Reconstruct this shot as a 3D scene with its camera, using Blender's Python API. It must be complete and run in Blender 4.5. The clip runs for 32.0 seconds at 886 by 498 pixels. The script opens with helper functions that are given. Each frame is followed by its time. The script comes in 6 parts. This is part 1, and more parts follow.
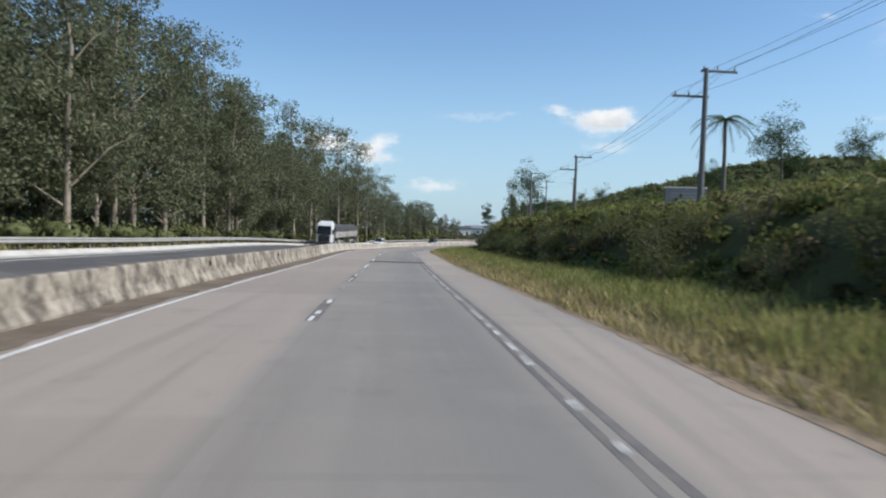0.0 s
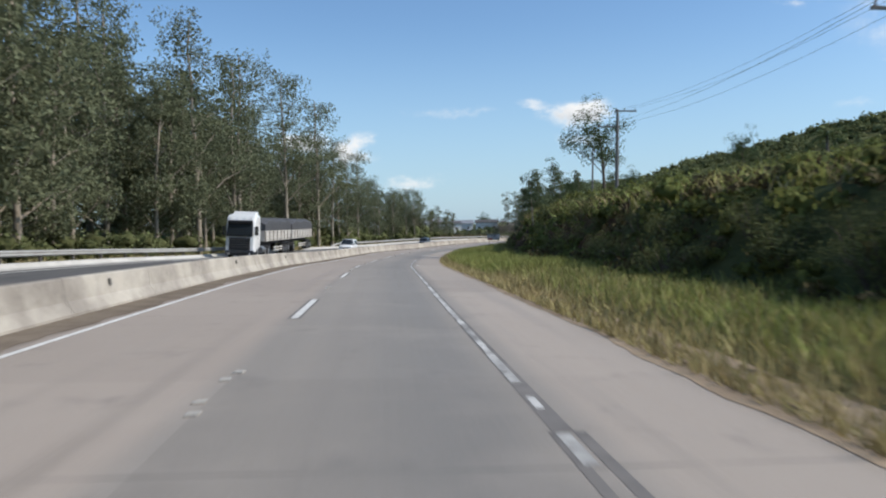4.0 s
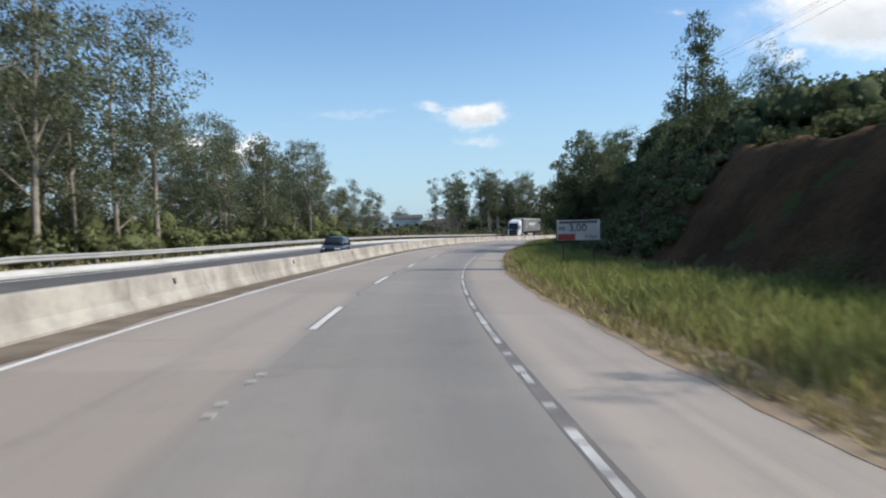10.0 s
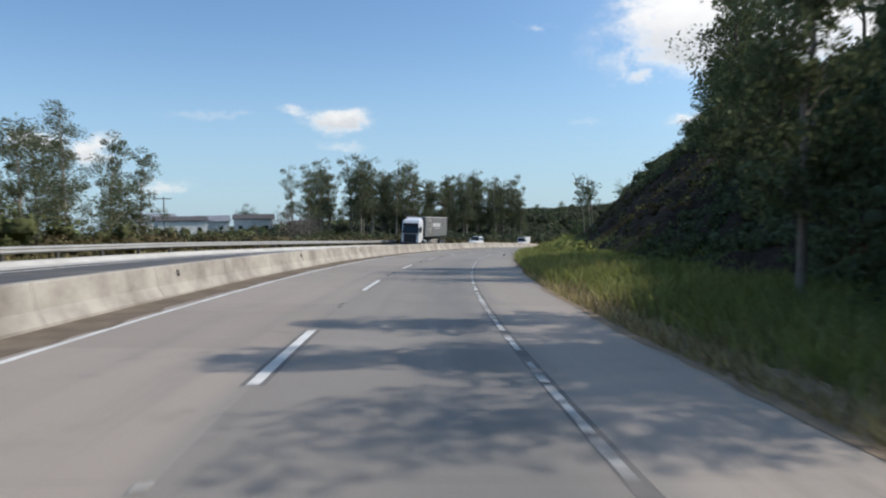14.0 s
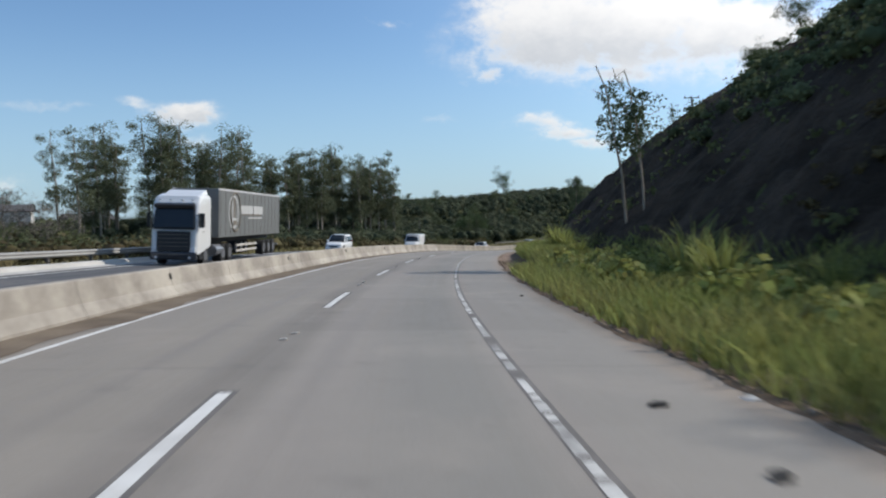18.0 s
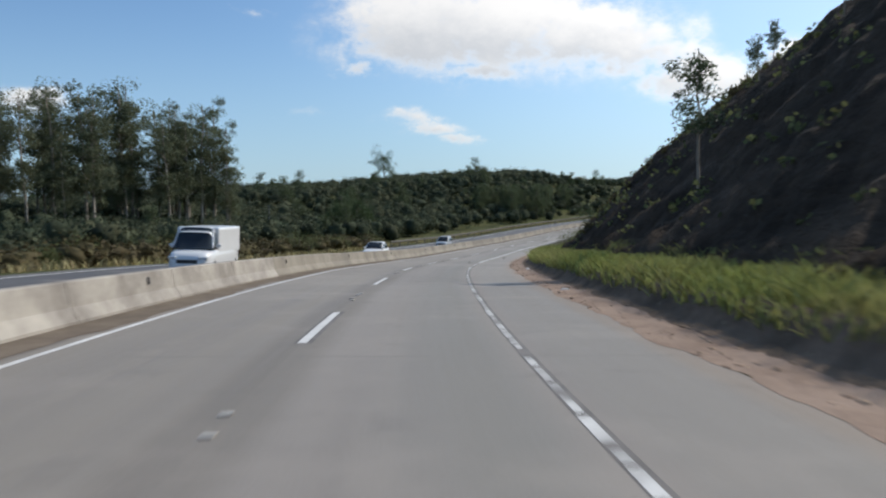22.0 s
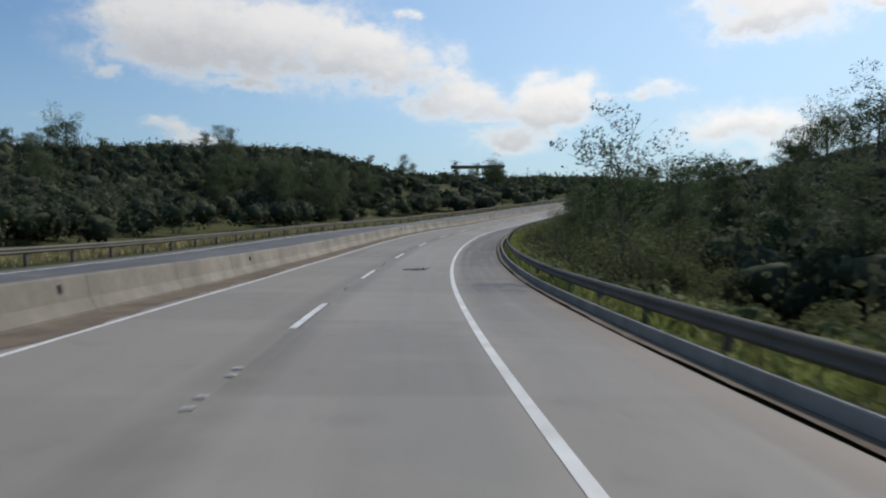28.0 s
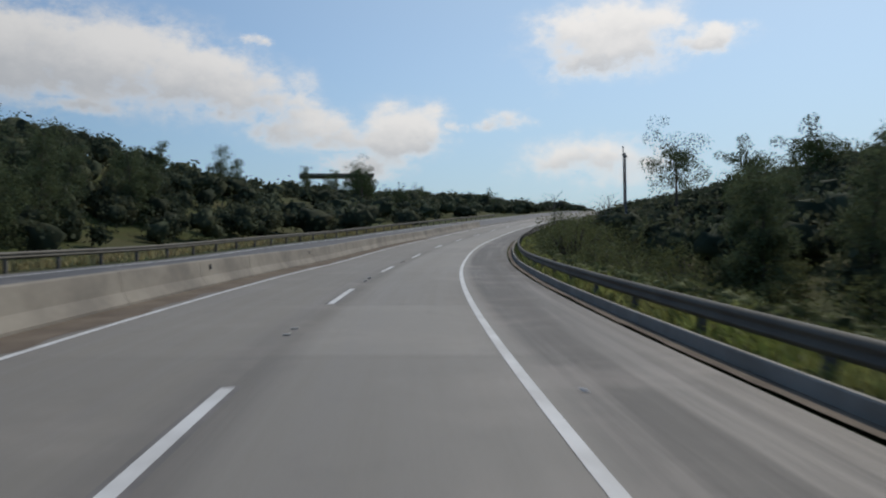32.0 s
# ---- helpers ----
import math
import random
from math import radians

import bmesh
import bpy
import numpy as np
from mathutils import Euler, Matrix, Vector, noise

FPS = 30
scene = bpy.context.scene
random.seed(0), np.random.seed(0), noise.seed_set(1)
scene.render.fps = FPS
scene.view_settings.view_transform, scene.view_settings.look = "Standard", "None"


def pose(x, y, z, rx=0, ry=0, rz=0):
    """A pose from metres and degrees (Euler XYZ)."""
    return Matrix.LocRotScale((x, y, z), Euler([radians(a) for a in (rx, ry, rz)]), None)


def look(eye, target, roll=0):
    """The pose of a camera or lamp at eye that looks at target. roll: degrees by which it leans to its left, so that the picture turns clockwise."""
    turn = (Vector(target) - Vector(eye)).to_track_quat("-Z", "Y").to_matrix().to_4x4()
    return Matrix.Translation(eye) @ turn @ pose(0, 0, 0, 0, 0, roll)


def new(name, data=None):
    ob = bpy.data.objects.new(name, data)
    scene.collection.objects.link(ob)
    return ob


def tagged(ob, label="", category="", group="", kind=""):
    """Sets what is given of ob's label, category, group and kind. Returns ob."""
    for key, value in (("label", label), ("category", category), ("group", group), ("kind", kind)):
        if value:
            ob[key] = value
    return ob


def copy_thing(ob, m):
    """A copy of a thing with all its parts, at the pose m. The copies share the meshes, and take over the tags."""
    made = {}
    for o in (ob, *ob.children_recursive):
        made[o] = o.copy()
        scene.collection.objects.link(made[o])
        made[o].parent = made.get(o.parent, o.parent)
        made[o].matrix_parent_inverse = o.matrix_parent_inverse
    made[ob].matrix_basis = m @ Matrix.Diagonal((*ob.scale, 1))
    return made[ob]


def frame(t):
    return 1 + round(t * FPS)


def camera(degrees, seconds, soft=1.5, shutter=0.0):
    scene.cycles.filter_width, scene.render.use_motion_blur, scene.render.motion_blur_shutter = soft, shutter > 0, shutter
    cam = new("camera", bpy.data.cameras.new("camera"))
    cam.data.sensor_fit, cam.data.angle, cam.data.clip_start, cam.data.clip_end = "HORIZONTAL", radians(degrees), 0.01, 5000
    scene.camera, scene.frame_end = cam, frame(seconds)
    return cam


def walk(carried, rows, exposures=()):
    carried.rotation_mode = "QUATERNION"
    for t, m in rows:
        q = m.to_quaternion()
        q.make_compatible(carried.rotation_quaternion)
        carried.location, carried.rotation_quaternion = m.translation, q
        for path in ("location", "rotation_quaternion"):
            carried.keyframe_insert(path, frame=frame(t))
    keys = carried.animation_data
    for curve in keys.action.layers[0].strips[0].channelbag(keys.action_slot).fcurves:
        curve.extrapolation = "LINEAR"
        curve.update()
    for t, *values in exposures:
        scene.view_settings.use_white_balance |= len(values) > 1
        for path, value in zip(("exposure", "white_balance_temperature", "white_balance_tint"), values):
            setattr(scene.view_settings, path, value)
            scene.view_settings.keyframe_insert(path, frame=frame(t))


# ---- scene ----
cam = camera(58.5, 32.0, soft=2.1, shutter=0.4)

PATH = [
    (0, (-0.052, -0.000, 1.729), (-0.040, 19.991, 1.143), 1.00),
    (0.5, (-0.509, 7.039, 1.675), (-0.406, 27.032, 1.152), 0.60),
    (1, (-0.957, 13.901, 1.625), (-0.803, 33.895, 1.189), 0.26),
    (1.5, (-1.371, 20.784, 1.535), (-1.275, 40.772, 0.849), 0.26),
    (2, (-1.750, 27.750, 1.414), (-1.475, 47.740, 0.825), -0.07),
    (2.5, (-2.031, 34.824, 1.246), (-1.779, 54.804, 0.380), -0.57),
    (3, (-2.392, 41.989, 1.119), (-2.238, 61.966, 0.164), -1.12),
    (3.5, (-2.840, 49.045, 0.985), (-2.625, 69.022, 0.064), -1.25),
    (4, (-3.178, 56.207, 0.850), (-2.672, 76.189, 0.199), -1.01),
    (4.5, (-3.463, 63.473, 0.758), (-2.873, 83.456, 0.206), -0.79),
    (5, (-3.765, 70.843, 0.673), (-3.326, 90.829, 0.096), -0.60),
    (5.5, (-4.125, 78.309, 0.567), (-3.994, 98.295, -0.166), -0.43),
    (6, (-4.531, 85.872, 0.413), (-4.165, 105.853, -0.354), -0.33),
    (6.5, (-4.934, 93.616, 0.213), (-4.284, 113.592, -0.530), -0.46),
    (7, (-5.165, 101.887, 0.042), (-4.303, 121.852, -0.778), -0.50),
    (7.5, (-5.304, 109.990, -0.186), (-4.257, 129.938, -1.168), -0.58),
    (8, (-5.348, 117.982, -0.439), (-4.067, 137.914, -1.489), -0.75),
    (8.5, (-5.300, 125.894, -0.663), (-3.621, 145.802, -1.578), -1.06),
    (9, (-5.059, 133.787, -0.838), (-2.925, 153.652, -1.728), -1.52),
    (9.5, (-4.644, 141.789, -0.959), (-2.070, 161.607, -1.736), -1.40),
    (10, (-4.031, 149.947, -1.045), (-0.976, 169.702, -1.709), -1.49),
    (10.5, (-3.150, 158.277, -1.180), (0.348, 177.954, -1.952), -1.49),
    (11, (-2.114, 166.652, -1.375), (1.789, 186.252, -2.145), -1.42),
    (11.5, (-0.931, 174.999, -1.529), (3.401, 194.510, -2.281), -1.47),
    (12, (0.433, 183.208, -1.678), (5.155, 202.625, -2.489), -1.50),
    (12.5, (1.944, 191.151, -1.817), (6.958, 210.502, -2.448), -1.60),
    (13, (3.576, 198.701, -1.946), (9.005, 217.940, -2.577), -1.44),
    (13.5, (5.289, 206.157, -1.990), (11.205, 225.251, -2.643), -1.09),
    (14, (7.091, 213.459, -1.988), (13.492, 232.399, -2.566), -0.82),
    (14.5, (9.167, 220.678, -2.046), (15.965, 239.470, -2.877), -0.88),
    (15, (11.437, 227.945, -2.118), (18.844, 246.512, -2.717), -0.91),
    (15.5, (13.895, 235.268, -2.180), (21.744, 253.656, -2.702), -0.99),
    (16, (16.542, 242.647, -2.243), (24.723, 260.889, -2.803), -1.10),
    (16.5, (19.367, 250.085, -2.318), (27.849, 268.183, -3.048), -1.25),
    (17, (22.381, 257.578, -2.421), (31.324, 275.454, -3.083), -1.16),
    (17.5, (25.631, 265.053, -2.561), (35.034, 282.685, -3.401), -1.13),
    (18, (29.059, 272.466, -2.707), (38.769, 289.935, -3.450), -1.36),
    (18.5, (32.619, 279.881, -2.852), (42.643, 297.166, -3.720), -1.25),
    (19, (36.378, 287.308, -3.006), (46.723, 304.404, -3.866), -1.15),
    (19.5, (40.333, 294.708, -3.182), (51.019, 311.596, -3.965), -1.30),
    (20, (44.409, 302.053, -3.334), (55.377, 318.756, -4.149), -1.29),
    (20.5, (48.555, 309.290, -3.511), (59.839, 325.780, -4.377), -1.49),
    (21, (53.024, 316.503, -3.638), (64.669, 332.738, -4.527), -1.35),
    (21.5, (57.621, 323.583, -3.825), (69.670, 339.521, -4.738), -1.19),
    (22, (62.294, 330.616, -4.051), (74.729, 346.251, -5.016), -1.19),
    (22.5, (67.168, 337.516, -4.283), (79.983, 352.841, -5.221), -1.31),
    (23, (72.225, 344.223, -4.525), (85.393, 359.237, -5.616), -1.49),
    (23.5, (77.289, 350.763, -4.802), (90.795, 365.469, -5.950), -1.59),
    (24, (82.529, 357.155, -5.120), (96.398, 371.516, -6.302), -1.45),
    (24.5, (88.051, 363.398, -5.419), (102.287, 377.391, -6.660), -1.38),
    (25, (93.483, 369.502, -5.836), (108.006, 383.184, -7.194), -1.03),
    (25.5, (99.142, 375.400, -6.207), (114.078, 388.644, -7.435), -1.04),
    (26, (105.119, 381.091, -6.549), (120.443, 393.887, -7.748), -1.02),
    (26.5, (111.037, 386.680, -6.889), (126.685, 399.074, -8.120), -1.17),
    (27, (117.160, 392.163, -7.131), (133.091, 404.226, -7.961), -0.95),
    (27.5, (123.503, 397.523, -7.300), (139.772, 409.135, -7.966), -0.77),
    (28, (130.044, 402.798, -7.426), (146.492, 414.156, -8.091), -0.61),
    (28.5, (136.736, 408.059, -7.533), (153.243, 419.321, -8.360), -0.49),
    (29, (143.561, 413.337, -7.673), (160.329, 424.215, -8.382), -0.64),
    (29.5, (150.642, 418.516, -7.760), (167.584, 429.134, -8.299), -1.02),
    (30, (157.883, 423.557, -7.778), (175.073, 433.769, -8.291), -1.09),
    (30.5, (165.324, 428.469, -7.688), (182.826, 438.150, -7.600), -0.97),
    (31, (172.894, 433.151, -7.634), (190.728, 442.203, -7.764), -0.87),
    (31.5, (180.665, 437.578, -7.411), (198.769, 446.077, -7.454), -0.99),
    (32, (188.529, 441.759, -7.200), (206.811, 449.869, -7.213), -1.09),
]
walk(cam, [(t, look(eye, target, roll)) for t, eye, target, roll in PATH],
     exposures=[(0.0, -0.05, 6650, 10), (6.0, -0.07, 6650, 10), (9.0, 0.03, 6650, 10), (12.0, 0.03, 6650, 10), (14.0, -0.12, 6650, 10), (17.0, -0.22, 6650, 10), (20.0, -0.2, 6650, 10), (23.0, -0.33, 6650, 10), (26.0, -0.58, 6650, 10), (29.0, -0.62, 6650, 10), (32.0, -0.87, 6650, 10)])

# ---- light ----
SUN_AZ, SUN_EL = 99.0, 40.0   # degrees clockwise from +y, degrees up
sun_way = Vector((math.sin(radians(SUN_AZ)) * math.cos(radians(SUN_EL)),
                  math.cos(radians(SUN_AZ)) * math.cos(radians(SUN_EL)), math.sin(radians(SUN_EL))))
sun = new("sun", bpy.data.lights.new("sun", "SUN"))
sun.data.energy, sun.data.angle, sun.data.color = 4.2, radians(0.6), (1.0, 0.95, 0.88)
sun.matrix_world = look(sun_way * 100, (0, 0, 0))


def nd(tree, kind, **sets):
    n = tree.nodes.new(kind)
    for k, v in sets.items():
        if k == "ins":
            for name, val in v.items():
                n.inputs[name].default_value = val
        elif k == "op":
            n.operation = v
        elif k == "blend":
            n.blend_type = v
        elif k == "dtype":
            n.data_type = v
        elif k == "lerp":
            n.interpolation_type = v
    return n


def math_node(tree, op, a, b=None, c=None):
    n = nd(tree, "ShaderNodeMath", op=op)
    for i, v in enumerate((a, b, c)):
        if v is None:
            continue
        if isinstance(v, (int, float)):
            n.inputs[i].default_value = v
        else:
            tree.links.new(v, n.inputs[i])
    return n.outputs[0]


def smooth(tree, v, lo, hi, a=0.0, b=1.0):
    n = nd(tree, "ShaderNodeMapRange", lerp="SMOOTHSTEP")
    tree.links.new(v, n.inputs[0])
    for i, q in zip((1, 2, 3, 4), (lo, hi, a, b)):
        n.inputs[i].default_value = q
    return n.outputs[0]


def mix_col(tree, fac, a, b, blend="MIX"):
    n = nd(tree, "ShaderNodeMix", dtype="RGBA", blend=blend)
    for sock, v in ((n.inputs[0], fac), (n.inputs[6], a), (n.inputs[7], b)):
        if isinstance(v, (int, float)):
            sock.default_value = v
        elif isinstance(v, tuple):
            sock.default_value = (*v[:3], 1)
        else:
            tree.links.new(v, sock)
    return n.outputs[2]


# Sky with fair-weather clouds: (azimuth, elevation, half width, half height, density), degrees
CLOUDS = [(11.6, 7.7, 2.3, 0.8, 1.1), (8.8, 8.2, 2.0, 0.42, 0.45), (2.4, 7.9, 2.9, 0.42, 0.33), (12.2, 6.0, 1.8, 0.47, 0.35),
          (-4.4, 5.5, 1.7, 0.8, 0.9), (-7.8, 5.8, 1.6, 0.8, 0.8), (-0.9, 3.0, 1.6, 0.56, 0.7), (37.4, 13.3, 6.2, 2.9, 1.3),
          (43.6, 12.6, 7.2, 3.0, 1.3), (49.8, 11.6, 5.2, 2.3, 1.2), (53.5, 10.2, 3.0, 1.2, 1.0), (60.3, 7.9, 3.6, 1.3, 1.05), (33.0, 10.2, 1.4, 0.8, 0.9), (41.4, 9.6, 4.1, 0.85, 0.9),
          (56.6, 8.9, 3.4, 1.32, 1.0), (63.3, 8.2, 3.4, 1.98, 1.25), (60.2, 5.9, 2.9, 1.22, 0.9), (36.2, 6.8, 2.0, 0.61, 0.7),
          (38.1, 5.9, 2.3, 0.66, 0.85), (40.1, 5.0, 1.9, 0.56, 0.7), (29.6, 7.0, 1.8, 0.42, 0.4), (77.8, 15.0, 4.5, 1.98, 1.25),
          (84.1, 13.6, 2.7, 0.89, 1.1), (76.8, 13.0, 2.3, 0.61, 0.9), (71.3, 9.2, 1.8, 0.66, 0.75), (53.6, 14.4, 1.4, 0.42, 0.8),
          (64.4, 7.9, 2.7, 1.41, 0.95), (67.7, 8.7, 1.1, 0.47, 0.7), (76.1, 6.0, 3.6, 1.22, 0.6), (77.1, 6.1, 4.5, 1.65, 0.9),
          (71.4, 9.2, 2.2, 0.85, 0.8), (78.3, 13.5, 5.4, 1.88, 1.0), (25.4, 14.1, 1.1, 0.42, 0.5)]
world = bpy.data.worlds.new("world")
scene.world = world
world.use_nodes = True
wt = world.node_tree
wt.nodes.clear()
sky = wt.nodes.new("ShaderNodeTexSky")
sky.sky_type, sky.sun_disc = "NISHITA", False
sky.sun_elevation, sky.sun_rotation = radians(SUN_EL), radians(SUN_AZ)
sky.altitude, sky.air_density, sky.dust_density, sky.ozone_density = 100, 1.0, 0.6, 2.5
coord = wt.nodes.new("ShaderNodeTexCoord")
sep = wt.nodes.new("ShaderNodeSeparateXYZ")
wt.links.new(coord.outputs["Generated"], sep.inputs[0])
az = math_node(wt, "MULTIPLY", math_node(wt, "ARCTAN2", sep.outputs[0], sep.outputs[1]), 57.2958)
el = math_node(wt, "MULTIPLY", math_node(wt, "ARCSINE", sep.outputs[2]), 57.2958)


def sky_noise(scale, detail, stretch, rough=0.6):
    m = nd(wt, "ShaderNodeMapping")
    m.inputs["Scale"].default_value = (1, 1, stretch)
    wt.links.new(coord.outputs["Generated"], m.inputs[0])
    n = nd(wt, "ShaderNodeTexNoise", ins={"Scale": scale, "Detail": detail, "Roughness": rough})
    wt.links.new(m.outputs[0], n.inputs["Vector"])
    return n


lump = sky_noise(16.0, 7.0, 1.7)
fine = sky_noise(60.0, 6.0, 1.4)
warp = sky_noise(11.0, 5.0, 1.6, 0.62)
wsep = wt.nodes.new("ShaderNodeSeparateColor")
wt.links.new(warp.outputs[1], wsep.inputs[0])
waz = math_node(wt, "ADD", az, math_node(wt, "MULTIPLY", math_node(wt, "SUBTRACT", wsep.outputs[0], 0.5), 9.0))
wel = math_node(wt, "ADD", el, math_node(wt, "MULTIPLY", math_node(wt, "SUBTRACT", wsep.outputs[1], 0.5), 3.2))
field = lift_sum = lift_all = None
for caz, cel, hw, hh, dens in CLOUDS:
    dx = math_node(wt, "DIVIDE", math_node(wt, "SUBTRACT", waz, caz), hw)
    dy = math_node(wt, "DIVIDE", math_node(wt, "SUBTRACT", wel, cel), hh)
    r2 = math_node(wt, "ADD", math_node(wt, "MULTIPLY", dx, dx), math_node(wt, "MULTIPLY", dy, dy))
    g = math_node(wt, "MULTIPLY", math_node(wt, "EXPONENT", math_node(wt, "MULTIPLY", r2, -0.9)), dens)
    field = g if field is None else math_node(wt, "MAXIMUM", field, g)
    gd = math_node(wt, "MULTIPLY", g, dy)
    lift_sum = gd if lift_sum is None else math_node(wt, "ADD", lift_sum, gd)
    lift_all = g if lift_all is None else math_node(wt, "ADD", lift_all, g)
wob = math_node(wt, "ADD", math_node(wt, "MULTIPLY", math_node(wt, "SUBTRACT", lump.outputs[0], 0.5), 1.5),
                math_node(wt, "MULTIPLY", math_node(wt, "SUBTRACT", fine.outputs[0], 0.5), 0.7))
body = math_node(wt, "ADD", field, math_node(wt, "MULTIPLY", wob, smooth(wt, field, 0.05, 0.5)))
mask = smooth(wt, body, 0.1, 1.0)
side = math_node(wt, "DIVIDE", lift_sum, math_node(wt, "ADD", lift_all, 0.001))
under = math_node(wt, "MULTIPLY", smooth(wt, body, 0.45, 1.0), smooth(wt, math_node(wt, "ADD", side, math_node(wt, "MULTIPLY", wob, 0.5)), -0.75, 0.55, 1.0, 0.0))
cloud_col = mix_col(wt, under, (7.1, 7.15, 7.2), (4.5, 4.75, 5.1))
sky_tint = mix_col(wt, 1.0, sky.outputs[0], (0.82, 0.99, 1.12), "MULTIPLY")
haze = mix_col(wt, math_node(wt, "MULTIPLY", smooth(wt, el, 0.0, 15.0, 1.0, 0.0), 0.6), sky_tint, (3.1, 4.6, 6.25))
# the sky brightens towards the sun
sdot = nd(wt, "ShaderNodeVectorMath", op="DOT_PRODUCT")
wt.links.new(coord.outputs["Generated"], sdot.inputs[0])
sdot.inputs[1].default_value = sun_way
glow = smooth(wt, sdot.outputs["Value"], 0.3, 1.0, 0.0, 1.0)
haze = mix_col(wt, math_node(wt, "MULTIPLY", glow, 0.6), haze, (3.4, 4.5, 5.5))
sky_all = mix_col(wt, math_node(wt, "MULTIPLY", mask, 0.92), haze, cloud_col)
sky_all = mix_col(wt, 1.0, sky_all, mix_col(wt, glow, (1.0, 1.0, 1.0), (1.6, 1.55, 1.5)), "MULTIPLY")
bg = wt.nodes.new("ShaderNodeBackground")
bg.inputs[1].default_value = 0.145
wt.links.new(sky_all, bg.inputs[0])
wo = wt.nodes.new("ShaderNodeOutputWorld")
wt.links.new(bg.outputs[0], wo.inputs[0])


# ---- materials ----
def material(name, base, alt=None, rough=0.8, metal=0.0, big=0.5, small=12.0, bump=0.3, dist=0.02, amount=0.6, vary=0.0, transmit=0.0, coat=0.0, spec=0.5):
    """A surface of two tones that mix by a coarse and a fine noise, with fine relief."""
    m = bpy.data.materials.new(name)
    m.use_nodes = True
    t = m.node_tree
    b = t.nodes["Principled BSDF"]
    co = nd(t, "ShaderNodeTexCoord")
    n1 = nd(t, "ShaderNodeTexNoise", ins={"Scale": big, "Detail": 4.0, "Roughness": 0.6})
    n2 = nd(t, "ShaderNodeTexNoise", ins={"Scale": small, "Detail": 5.0, "Roughness": 0.65})
    for n in (n1, n2):
        t.links.new(co.outputs["Object"], n.inputs["Vector"])
    alt = alt or tuple(c * 0.65 for c in base)
    f = math_node(t, "ADD", math_node(t, "MULTIPLY", smooth(t, n1.outputs[0], 0.3, 0.7), amount), math_node(t, "MULTIPLY", math_node(t, "SUBTRACT", n2.outputs[0], 0.4), amount))
    f = nd_clamp(t, f)
    col = mix_col(t, f, base, alt)
    if vary:
        info = nd(t, "ShaderNodeObjectInfo")
        geo = nd(t, "ShaderNodeNewGeometry")
        r = math_node(t, "FRACT", math_node(t, "ADD", info.outputs["Random"], geo.outputs["Random Per Island"]))
        hsv = nd(t, "ShaderNodeHueSaturation")
        t.links.new(math_node(t, "ADD", math_node(t, "MULTIPLY", r, 2 * vary), 1 - vary), hsv.inputs["Value"])
        t.links.new(math_node(t, "ADD", math_node(t, "MULTIPLY", r, 0.06 * vary), 0.5 - 0.03 * vary), hsv.inputs["Hue"])
        t.links.new(col, hsv.inputs["Color"])
        col = hsv.outputs[0]
    t.links.new(col, b.inputs["Base Color"])
    b.inputs["Roughness"].default_value = rough
    b.inputs["Metallic"].default_value = metal
    b.inputs["Coat Weight"].default_value = coat
    b.inputs["Specular IOR Level"].default_value = 0.08 if transmit else spec
    if bump:
        bp = nd(t, "ShaderNodeBump", ins={"Strength": bump, "Distance": dist})
        t.links.new(n2.outputs[0], bp.inputs["Height"])
        t.links.new(bp.outputs[0], b.inputs["Normal"])
    if transmit:
        tr = nd(t, "ShaderNodeBsdfTranslucent")
        t.links.new(col, tr.inputs[0])
        mx = nd(t, "ShaderNodeMixShader")
        mx.inputs[0].default_value = transmit
        t.links.new(b.outputs[0], mx.inputs[1])
        t.links.new(tr.outputs[0], mx.inputs[2])
        t.links.new(mx.outputs[0], t.nodes["Material Output"].inputs[0])
    return m


def nd_clamp(t, v):
    n = nd(t, "ShaderNodeClamp")
    t.links.new(v, n.inputs[0])
    return n.outputs[0]


